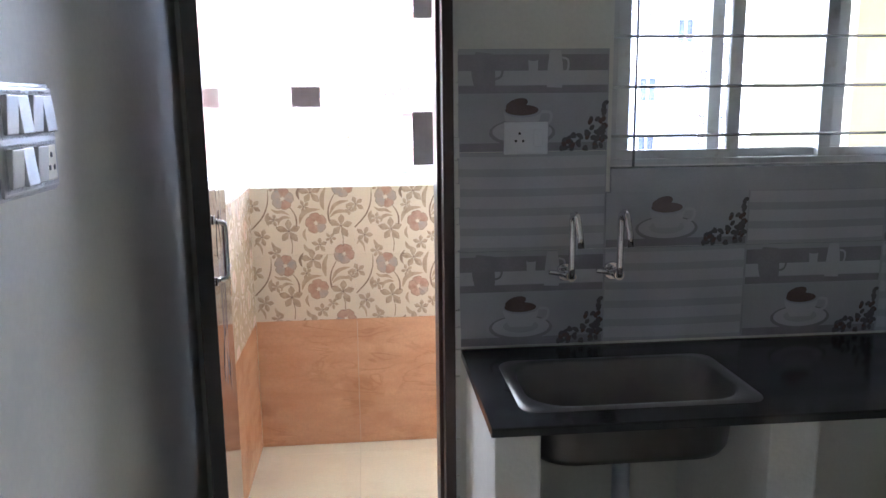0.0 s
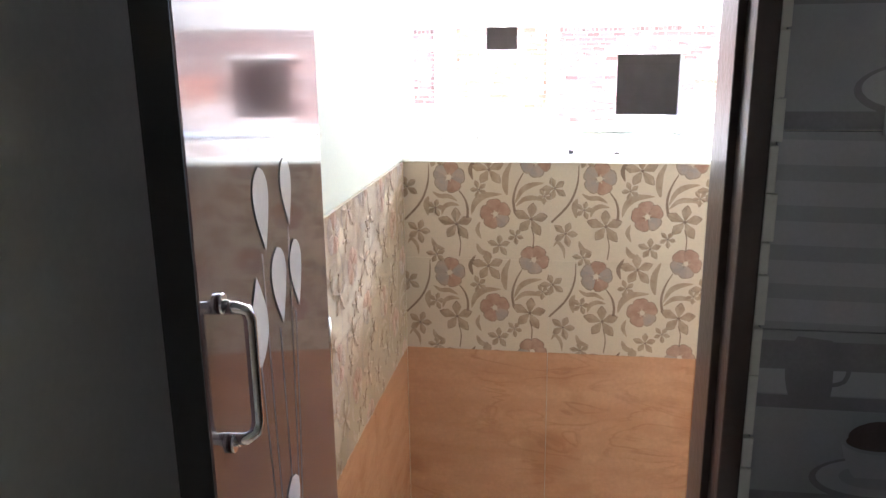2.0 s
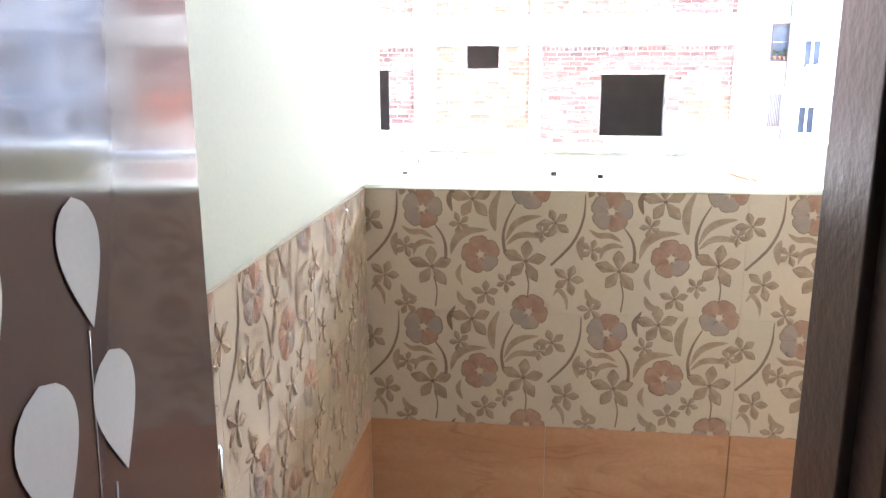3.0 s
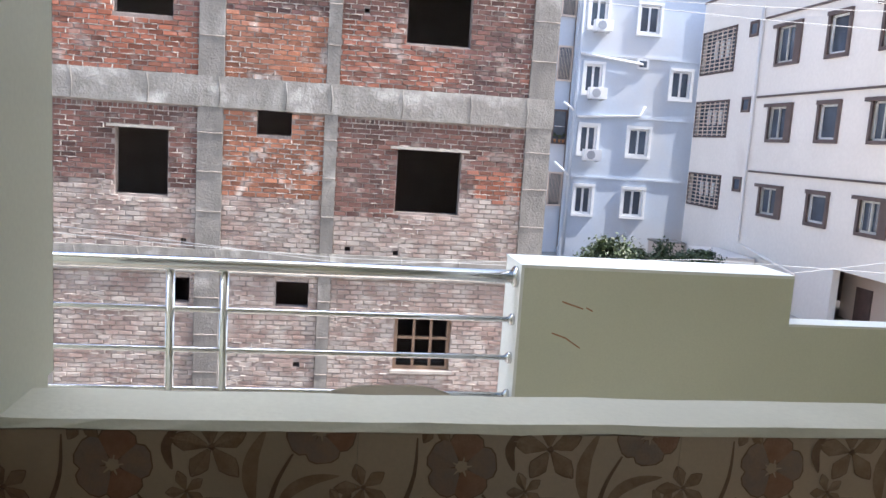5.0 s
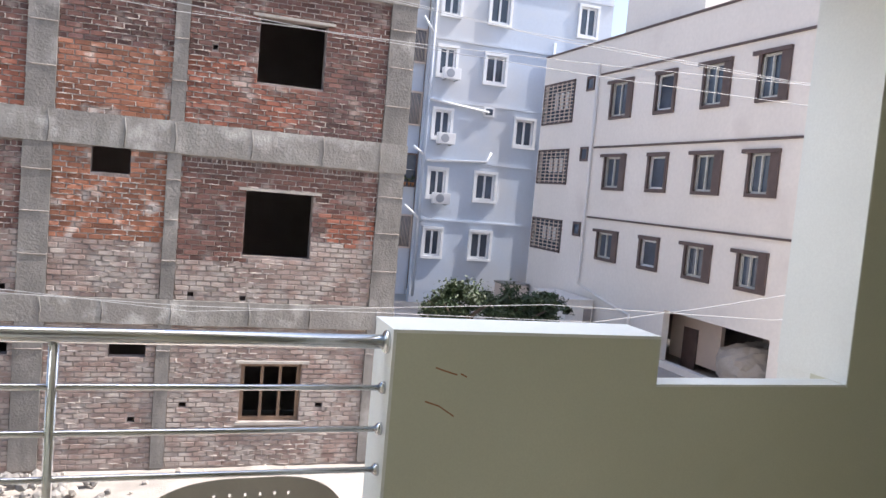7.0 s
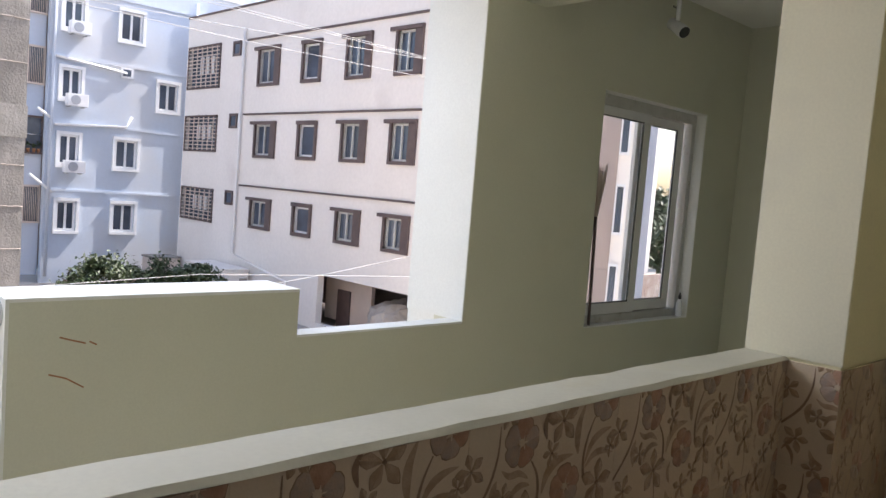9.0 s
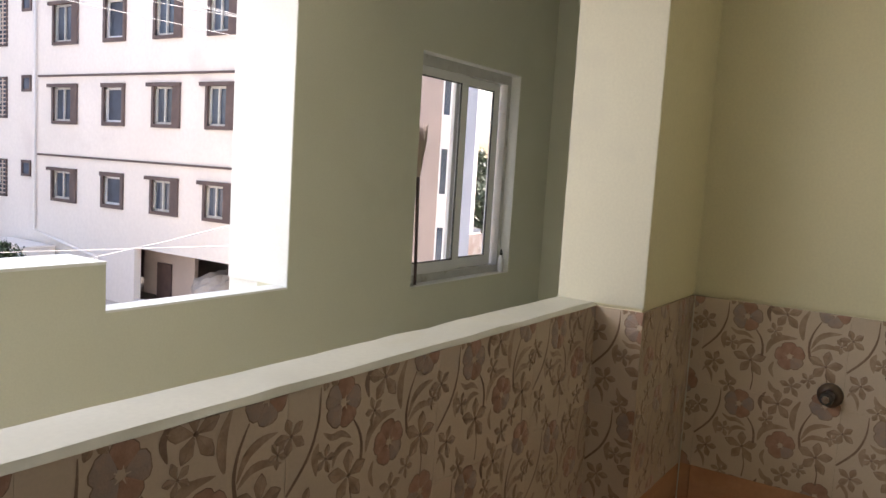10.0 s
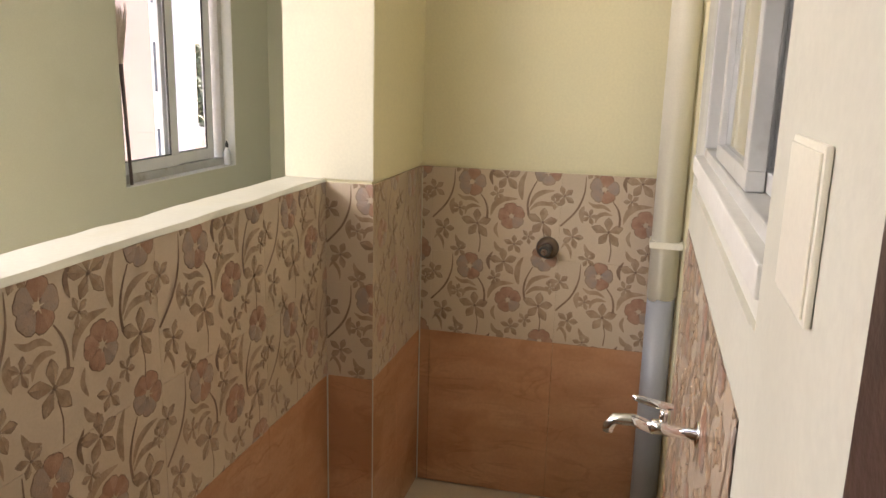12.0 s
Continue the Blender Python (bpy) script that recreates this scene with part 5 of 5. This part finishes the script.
piece("roof_sheet", corrugated, M_SHEET, roof_shed)
boxes("shed_wall", [(-4.9, 1.2, 9.75, 12.4, 0, 1.0)], M_MORTAR, roof_shed)


# ---- white apartment house: its front faces -x ----
WX = 16.35
flat = base("white_apartment_house", (WX, 28, GZ + 0.23), "off-white apartment house with brown-trimmed windows and dark string courses", "building")


def wb(name, rows, mat, parent=flat, label="", r=0.0):
    return boxes(name, [(a - WX, b - WX, c - 28, d - 28, e - GZ, f - GZ) for a, b, c, d, e, f in rows], mat, parent, label, r=r)


WCOL = ((28.82, 30.36), (26.08, 27.28), (23.22, 24.58), (20.72, 21.98))
WROW = ((4.84, 6.32), (2.06, 3.43), (-0.72, 0.45))
GRILLES = [(33.5, 36.5, z0, z1) for z0, z1 in ((4.9, 6.77), (2.19, 3.76), (-0.82, 0.63))]
wholes = [(a, b, c, d) for a, b in WCOL for c, d in WROW] + GRILLES + [(20.3, 25.4, GZ, -1.95)]
bm = bmesh.new()
holed(bm, 19.6 - 28, 36.65 - 28, -0.24, 8.1 - GZ, [(a - 28, b - 28, c - GZ, d - GZ) for a, b, c, d in wholes], 0.0, 0.25, "y")
part("front_wall", bm, M_FACADE, flat)
wb("end_wall", [(WX + 0.25, WX + 12, 36.4, 36.65, GZ, 8.1)], M_FACADE)
wb("end_wall", [(WX + 0.25, WX + 12, 19.6, 19.85, GZ, 8.1)], M_FACADE)
wb("porch_wall", [(WX + 1.1, WX + 1.25, 23.7, 26.4, GZ, -1.6)], M_TAN)
wb("porch_rear_wall", [(WX + 2.8, WX + 2.99, 19.86, 23.7, GZ, -1.6)], M_TAN)
wb("inner_wall", [(WX + 3.0, WX + 3.2, 19.85, 36.4, GZ, 8.1)], M_VOID)
wb("roof_slab", [(WX + 0.25, WX + 12, 19.85, 36.4, 6.9, 7.1)], M_CONC)
wb("stair_tower", [(WX + 0.4, WX + 5, 25.5, 30.5, 7.1, 9.6)], M_FACADE)
for z in (6.70, 3.75, 0.91):
    wb("string_course", [(WX - 0.06, WX, 19.6, 31.3, z - 0.035, z + 0.035)], M_TRIMB)
wb("roof_edge", [(WX - 0.05, WX, 19.6, 36.65, 8.04, 8.12)], M_TRIMB)
for ci, (a, b) in enumerate(WCOL):
    for c, d in WROW:
        w = base("window", ((0, (a + b) / 2 - 28, c - GZ)))
        w.parent = flat
        hw, hh = (b - a) / 2, d - c
        tall = ci == 1
        fr = 0.11 if tall else 0.09
        boxes("trim", [(-0.07, 0.0, -hw - 0.02, hw + 0.02, -0.02, fr), (-0.10, 0.0, -hw - 0.03, hw + (0.05 if tall else 0.28), hh - fr, hh + 0.03), (-0.07, 0.0, -hw - 0.02, -hw + (fr if tall else 0.34), fr, hh - fr), (-0.07, 0.0, hw - fr, hw + 0.02, fr, hh - fr)], M_TRIMB, w, "dark brown painted surround")
        lo, hi = -hw + (fr if tall else 0.34), hw - fr
        boxes("frame", [(0.03, 0.09, lo, lo + 0.06, fr, hh - fr), (0.03, 0.09, hi - 0.06, hi, fr, hh - fr), (0.03, 0.09, lo, hi, fr, fr + 0.07), (0.03, 0.09, lo, hi, hh - fr - 0.07, hh - fr)] + ([] if tall else [(0.03, 0.09, (lo + hi) / 2 - 0.03, (lo + hi) / 2 + 0.03, fr + 0.07, hh - fr - 0.07)]), M_UPVCG if not tall else M_UPVC, w, "pale sliding frame")
        boxes("pane", [(0.10, 0.115, lo, hi, fr, hh - fr)], M_DGLASS, w)
        boxes("side_fill", [(0.0, 0.06, -hw, lo, 0, hh)], M_TRIMB, w)
for a, b, c, d in GRILLES:
    w = base("grille_window", ((0, (a + b) / 2 - 28, c - GZ)))
    w.parent = flat
    hw, hh = (b - a) / 2, d - c
    boxes("grille_frame", [(-0.05, 0.0, -hw, -hw + 0.07, 0, hh), (-0.05, 0.0, hw - 0.07, hw, 0, hh), (-0.05, 0.0, -hw, hw, 0, 0.07), (-0.05, 0.0, -hw, hw, hh - 0.07, hh)], M_TRIMB, w)
    for row in [(-0.04, -0.01, -hw, hw, 0.12 + 0.16 * k, 0.16 + 0.16 * k) for k in range(int((hh - 0.2) / 0.16) + 1)] + [(-0.045, -0.015, -hw + 0.3 + 0.45 * k, -hw + 0.34 + 0.45 * k, 0, hh) for k in range(6)]:
        boxes("grille_bar", [row], M_TAN, w)
    boxes("pane", [(0.15, 0.17, -hw, hw, 0, hh)], M_DGLASS, w)
    boxes("laundry", [(0.08, 0.12, -hw * 0.5 + 0.5 * k, -hw * 0.5 + 0.5 * k + 0.28, hh * 0.35, hh * 0.75) for k in range(3)], M_PLASTIC, w)
for z in (6.13, 3.2, 0.05):
    wb("vent_window", [(WX - 0.05, WX, 31.8, 32.45, z, z + 0.1), (WX - 0.05, WX, 31.8, 32.45, z + 0.5, z + 0.6), (WX - 0.05, WX, 31.8, 31.9, z + 0.1, z + 0.5), (WX - 0.05, WX, 32.35, 32.45, z + 0.1, z + 0.5)], M_TRIMB)
    wb("vent_pane", [(WX - 0.01, WX, 31.9, 32.35, z + 0.1, z + 0.5)], M_DGLASS)
dp = [(-0.1, 31.45 - 28, 7.2 - GZ), (-0.1, 31.45 - 28, -1.9 - GZ), (-0.1, 29.5 - 28, -2.2 - GZ), (-0.1, 27.4 - 28, -2.5 - GZ), (-0.1, 27.4 - 28, 0)]
piece("downpipe", lambda bm: tube(bm, dp, 0.06, 8), M_FACADE, flat)

car = base("covered_vehicle", (17.55, 22.0, GZ), "vehicle under a faded beige tarpaulin parked in the porch", "vehicle")


def tarp(bm):
    bmesh.ops.create_icosphere(bm, subdivisions=4, radius=1.0)
    for v in bm.verts:
        n = 0.10 * noise.noise(v.co * 3.1) + 0.05 * noise.noise(v.co * 9)
        v.co = Vector((v.co.x * 1.2, v.co.y * 1.3, max(0.0, 0.72 + v.co.z * 0.8))) * (1 + n)
        v.co.z = max(0.0, v.co.z)


piece("tarpaulin", tarp, M_TARP, car)
boxes("porch_door", [(WX + 1.04, WX + 1.098, 24.85, 25.6, GZ, -2.3)], M_TRIMB, kind="structure")
low = base("low_cream_house", (16.3, 30, GZ), "low cream outbuilding with a dark doorway", "building")
boxes("wall_block", [(-1.25, -0.05, 0, 3, 0, 1.52)], M_FACADE, low)
boxes("roof_slab", [(-1.30, -0.05, -0.05, 3.05, 1.521, 1.57)], M_FACADE, low)
boxes("doorway", [(-0.45, -0.12, -0.03, -0.001, 0, 1.2)], M_VOID, low)

def leaf_cloud(bm, centre, size, n, seed, leaf=0.16):
    """A crown of many small leaf blades gathered in uneven clumps."""
    rnd = random.Random(seed)
    c = Vector(centre)
    clumps = []
    for _ in range(26):
        d = Vector((rnd.gauss(0, 1), rnd.gauss(0, 1), rnd.gauss(0, 1))).normalized() * rnd.uniform(0.35, 1.0)
        clumps.append((Vector((d.x * size[0], d.y * size[1], d.z * size[2])), rnd.uniform(0.22, 0.42)))
    for _ in range(n):
        o, r = rnd.choice(clumps)
        p = c + o + Vector((rnd.gauss(0, 1), rnd.gauss(0, 1), rnd.gauss(0, 0.7))) * r * min(size) * 0.6
        q = Euler((rnd.uniform(-1, 1), rnd.uniform(-1, 1), rnd.uniform(0, 6.28))).to_matrix()
        s = leaf * rnd.uniform(0.6, 1.5)
        vs = [bm.verts.new(p + q @ Vector(v) * s) for v in ((-0.5, 0, 0), (0, -0.24, 0.05), (0.5, 0, 0), (0, 0.24, 0.05))]
        bm.faces.new(vs)


tank = base("water_tank", (14.9, 36.0, GZ), "tan plastered masonry water tank beside the blue house", "tank")
boxes("tank_wall", [(0, 1.3, 0, 1.0, 0, 1.28)], M_TAN, tank, r=0.03)
boxes("tank_lid", [(-0.04, 1.34, -0.04, 1.04, 1.281, 1.36)], M_CONC, tank, r=0.02)

# ---- blue apartment house: its front faces -y ----
HY = 38.0
blue = base("blue_apartment_house", (14.97, HY, GZ + 0.3), "lavender-blue apartment house with white window surrounds", "building")


def bb(name, rows, mat, parent=blue, label=""):
    return boxes(name, [(a - 15, b - 15, c - HY, d - HY, e - GZ, f - GZ) for a, b, c, d, e, f in rows], mat, parent, label)


BWIN = [(11.52, 12.32, z, z + 1.28) for z in (12.4, 9.58, 6.78, 3.87, 1.09, -1.73)] + [(13.88, 14.84, z, z + 1.26) for z in (12.4, 9.53, 6.72, 1.11, -1.73)] + [(15.70, 16.62, 3.88, 5.14), (18.6, 19.5, 9.6, 11.0), (18.6, 19.5, 12.4, 13.8)]
bm = bmesh.new()
holed(bm, 11.0 - 15, 20.4 - 15, -0.31, 16 - GZ, [(a - 15, b - 15, c - GZ, d - GZ) for a, b, c, d in BWIN], 0.0, 0.3)
part("front_wall", bm, M_BLUE, blue)
bb("recess_wall", [(6.0, 11.0, HY + 0.5, HY + 0.7, GZ, 16)], M_BLUE)
bb("return_wall", [(20.15, 20.4, HY + 0.3, HY + 12, GZ, 16)], M_BLUE)
bb("inner_wall", [(11.25, 20.15, HY + 2.5, HY + 2.7, GZ, 16)], M_VOID)
bb("roof_slab", [(6.0, 20.5, HY - 0.1, HY + 12, 16.0, 16.3)], M_BLUE)
for z in (11.3, 8.45, 5.60, 2.85, 0.0):
    bb("string_course", [(11.0, 20.4, HY - 0.07, HY, z - 0.05, z + 0.05)], M_BLUE)
for a, b, c, d in BWIN:
    w = base("window", (((a + b) / 2 - 15, 0, c - GZ)))
    w.parent = blue
    hw, hh = (b - a) / 2, d - c
    boxes("surround", [(-hw - 0.13, hw + 0.13, -0.12, 0.0, hh, hh + 0.13), (-hw - 0.13, hw + 0.13, -0.12, 0.0, -0.13, 0), (-hw - 0.13, -hw, -0.10, 0, 0, hh), (hw, hw + 0.13, -0.10, 0, 0, hh)], M_UPVC, w, "white painted surround")
    boxes("frame", [(-hw, -hw + 0.09, 0.05, 0.1, 0, hh), (hw - 0.09, hw, 0.05, 0.1, 0, hh), (-0.05, 0.05, 0.05, 0.1, 0.09, hh - 0.09), (-hw + 0.09, hw - 0.09, 0.05, 0.1, 0, 0.09), (-hw + 0.09, hw - 0.09, 0.05, 0.1, hh - 0.09, hh)], M_UPVC, w)
    boxes("pane", [(-hw, hw, 0.11, 0.13, 0, hh)], M_DGLASS, w)
for z in (6.85, 3.85, 1.05):
    ac = base("air_conditioner", (12.05 - 15, -0.4, z - 0.28 - GZ))
    ac.parent = blue
    boxes("ac_body", [(-0.42, 0.42, -0.18, 0.16, 0, 0.52)], M_UPVC, ac, r=0.02)
    piece("ac_fan", lambda bm: tube(bm, [(-0.1, -0.181, 0.26), (-0.1, -0.2, 0.26)], 0.2, 16), M_PVCG, ac)
    boxes("bracket", [(-0.3, -0.26, -0.1, 0.38, -0.05, 0), (0.26, 0.3, -0.1, 0.38, -0.05, 0)], M_PVCG, ac)
for x, z0, z1 in ((11.15, GZ, 16), (17.3, GZ, 9)):
    piece("downpipe", lambda bm: tube(bm, [(x - 15, -0.12, z0 - GZ), (x - 15, -0.12, z1 - GZ)], 0.07, 8), M_BLUE, blue)
for pts in (((11.15, 8.6), (10.6, 9.3)), ((11.15, 3.0), (10.6, 3.35)), ((11.15, 5.6), (14.2, 5.3)), ((11.3, 2.75), (14.3, 2.95), (14.5, 3.4)), ((11.3, -0.1), (10.4, 0.6))):
    piece("waste_pipe", lambda bm: tube(bm, [(x - 15, -0.12, z - GZ) for x, z in pts], 0.055, 8), M_UPVC, blue)
bb("small_vent", [(13.95, 14.5, HY - 0.08, HY, 5.1, 5.55)], M_UPVC)
bb("small_vent_pane", [(14.05, 14.4, HY - 0.085, HY - 0.08, 5.18, 5.47)], M_DGLASS)
for z in (7.3, 4.4, 1.5, -1.4):
    g = base("balcony_window", (10.66 - 15, 0.5, z - GZ))
    g.parent = blue
    boxes("balcony_pane", [(-0.33, 0.30, -0.03, -0.002, 0, 1.45)], M_DGLASS, g)
    for r in ((-0.36, -0.30, -0.10, -0.002, 0, 1.45), (0.28, 0.33, -0.10, -0.002, 0, 1.45), (-0.36, 0.33, -0.10, -0.002, 1.45, 1.53), (-0.36, 0.33, -0.16, -0.002, -0.07, 0)):
        boxes("balcony_frame", [r], M_TRIMB if z == 1.5 else M_TAN, g)
    if z == 1.5:
        for x, h in ((-0.2, 0.34), (0.02, 0.28), (0.2, 0.38)):
            piece("flower_pot", lambda bm: tube(bm, [(x, -0.10, 0.002), (x, -0.10, 0.16)], [0.05, 0.075], 10), M_RUST, g)
            piece("pot_plant", lambda bm: leaf_cloud(bm, (x, -0.10, h), (0.10, 0.08, 0.10), 120, int(60 + x * 50), 0.06), M_FOL, g)
        piece("hand_rail", lambda bm: tube(bm, [(-0.3, -0.13, 0.75), (0.28, -0.13, 0.75)], 0.02, 8), M_STEEL, g)
    else:
        for k in range(8):
            x = -0.25 + 0.07 * k
            piece("upright_bar", lambda bm: tube(bm, [(x, -0.07, 0.0), (x, -0.07, 1.45)], 0.012, 6), M_TAN, g)


# ---- tan house seen through the sit-out window, and far trees and walls ----
tan = base("tan_house", (24, 17.7, GZ), "tan house with cream corner band and white windows", "building")
tan.rotation_euler = (0, 0, radians(32.4))
boxes("wall_block", [(0, 9, 0.72, 6, 0, 11.5)], M_TANW, tan)
boxes("corner_band", [(0.10, 2.0, 0.28, 0.72, 0, 11.5)], M_FACADE, tan, "cream painted corner band")
# this wing also stands in for the blue-grey reflection in the overlapping sash
boxes("side_wing", [(0.25, 5.0, -0.52, 0.28, 0, 11.5)], M_BLUEG, tan, "blue-grey side wing, also standing in for sash-glass reflection")
for z in (1.5, 4.3, 7.1, 9.6):
    w = base("window", (0.10, 0.56, z))
    w.parent = tan
    boxes("surround", [(-0.10, 0.0, -0.18, -0.12, 0, 1.6), (-0.10, 0.0, 0.10, 0.15, 0, 1.6), (-0.12, 0.0, -0.18, 0.15, -0.10, 0), (-0.12, 0.0, -0.18, 0.15, 1.6, 1.70)], M_UPVC, w, "cream window surround")
    boxes("pane", [(-0.03, -0.002, -0.12, 0.10, 0, 1.6)], M_DGLASS, w)
for z in (2.9, 5.9, 8.9):
    boxes("string_course", [(-0.03, 0.0, 0.74, 6, z, z + 0.06)], M_TANW, tan)
for z in (4.6, 7.6):
    w = base("window", (-0.04, 4.4, z))
    w.parent = tan
    boxes("surround", [(-0.08, 0.04, -0.62, -0.5, 0, 1.5), (-0.08, 0.04, 0.5, 0.62, 0, 1.5), (-0.08, 0.04, -0.5, 0.5, 0, 0.12), (-0.08, 0.04, -0.5, 0.5, 1.38, 1.5)], M_UPVC, w)
    boxes("pane", [(0.0, 0.03, -0.5, 0.5, 0.12, 1.38)], M_DGLASS, w)
boxes("boundary_wall", [(26, 40, 18.6, 18.8, GZ, -1.0)], M_BRICKP, None, "old dusty brick boundary wall in the distance", "wall")


def tree(x, y, z0, crown, size, n, seed, leaf=0.16):
    t = base("tree", (x, y, z0), "dark green broad-leaved tree with an uneven crown", "tree", "trees")
    h = crown - z0
    limbs = [[(0, 0, 0), (0.05, 0.02, h * 0.3), (0.0, 0.05, h * 0.6)]]
    piece("trunk", lambda bm: tube(bm, limbs[0] + [(0.04, 0.0, h)], [0.16, 0.13, 0.1, 0.05], 10), M_BARK, t)
    rnd = random.Random(seed)
    for k in range(6):
        a = k * 1.05 + rnd.uniform(-0.3, 0.3)
        piece("limb", lambda bm: tube(bm, [(0, 0.03, h * (0.4 + 0.07 * k)), (math.cos(a) * size[0] * 0.4, math.sin(a) * size[1] * 0.4, h * 0.85), (math.cos(a) * size[0] * 0.8, math.sin(a) * size[1] * 0.8, h * 1.05)], [0.07, 0.045, 0.015], 7), M_BARK, t)
    piece("crown", lambda bm: leaf_cloud(bm, (0, 0, h), size, n, seed, leaf), M_FOL, t)


tree(8.7, 25.0, GZ, -1.75, (1.25, 1.1, 0.85), 7000, 4, 0.13)
tree(11.3, 26.5, GZ, -2.05, (1.75, 1.1, 0.78), 7000, 9, 0.13)
tree(13.0, 28.5, GZ, -2.3, (1.4, 1.0, 0.65), 4200, 14, 0.13)
for k, (x, y, s) in enumerate(((60, 38.3, 4.3), (73, 45.2, 4.9), (50, 32.0, 3.5), (66, 40.6, 4.4), (82, 48.5, 5.2))):
    tree(x, y, GZ, GZ + s * 0.9, (s * 0.8, s * 0.8, s * 0.55), 2600, 20 + k, 0.6)

# ---- overhead cables ----
CABLES = (((-5, 13, 3.75), (0.25, 13, 3.554), (3.4, 13, 3.60), (6.3, 13, 3.70), (9.93, 13, 3.874), (13.2, 13, 4.168)),
          ((-5, 13, 3.9), (2.15, 13, 3.57), (6, 13, 3.52), (9.87, 13, 3.543), (13.2, 13, 3.689)),
          ((-4, 13.2, 4.6), (5.56, 13.2, 3.98), (9.92, 13.2, 3.91), (13.2, 13.2, 3.987)),
          ((-4, 13.4, 4.75), (5.0, 13.4, 4.08), (9.92, 13.4, 3.98), (13.2, 13.4, 4.069)),
          ((-6, 13, 0.25), (-1.7, 13, 0.01), (0.56, 13, -0.08), (3.1, 13, -0.084), (6.4, 13, -0.12), (8.28, 13, 0.153), (10.1, 13, 0.465), (13.2, 13, 1.061)),
          ((-6, 13.3, 0.4), (0.6, 13.3, -0.2), (5.8, 13.3, 0.078), (9.96, 13.3, -0.034), (13.2, 13.3, 0.145)))
for pts in CABLES:
    tagged(piece("overhead_cable", lambda bm: tube(bm, pts, 0.0045, 5), M_WIRE), "thin grey overhead cable slung across the street", "cable")["group"] = "overhead cables"
for x in (-6.0, 13.2):
    pole = base("utility_pole", (x, 13.2, GZ), "grey concrete utility pole carrying cables", "pole")
    piece("shaft", lambda bm: tube(bm, [(0, 0, 0), (0, 0, 9.2)], [0.16, 0.1], 12), M_CONC, pole)
    boxes("cross_arm", [(-0.05, 0.05, -0.6, 0.6, 7.6, 7.7)], M_TRIMB, pole)

# ---- pieces of floors, walls and facades ----
dado(parapet, (0, YP0, 0), 0, XC)
dado(wall_left, (0, YK1, 0), 90, YP0 - YK1, start=TW - ((YP0 - YK1) % TW))
dado(column, (XC, YP0, 0), -90, YP0 - YC)
dado(column, (XC, YC, 0), 0, XE - XC, start=0.2)
dado(wall_end, (XE, YC, 0), -90, YC - 2.42, start=0.41)
dado(wall_kitchen, (2.30, YK1, 0), 180, 2.30 - 1.28)
for name, r in (("corner_joint", (XC - 0.004, XC - 0.0005, YP0 - 0.004, YP0 - 0.0005, 0, 0.6)), ("corner_joint", (XE - 0.004, XE - 0.0005, YC - 0.004, YC - 0.0005, 0, 1.2)), ("corner_joint", (XC - 0.003, XC - 0.0005, YC - 0.003, YC - 0.0005, 0, 0.6))):
    boxes(name, [r], M_CREAM, kind="structure")
kitchen_dado()
floor_tiles(0.0, XE, YK1, YP0, 0.45)
floor_tiles(-0.004, 4.2, -0.9, YK0, 0.6)
floor_tiles(-3.2, 5.95, YP1, YG0, 0.6)
brick_meshes = {}
for a, b, z0, z1, fl, pn, out, u in singles:
    w, h = round((b - a) * 50) / 50, round((z1 - z0) * 200) / 200
    key = (w, h, round(u * 3))
    if key not in brick_meshes:
        bm = bmesh.new()
        e = 0.006
        box(bm, 0, w, -0.004 - 0.006 * key[2], 0.004, 0, h)
        bmesh.ops.bevel(bm, geom=[ed for ed in bm.edges if all(v.co.y < 0 for v in ed.verts)], offset=e, segments=1, affect="EDGES")
        brick_meshes[key] = mesh_of(bm, "brick", M_BRICKO)
    ob = new("brick", brick_meshes[key])
    ob.parent = house
    ob.location = (a, 0, z0 - GZ)
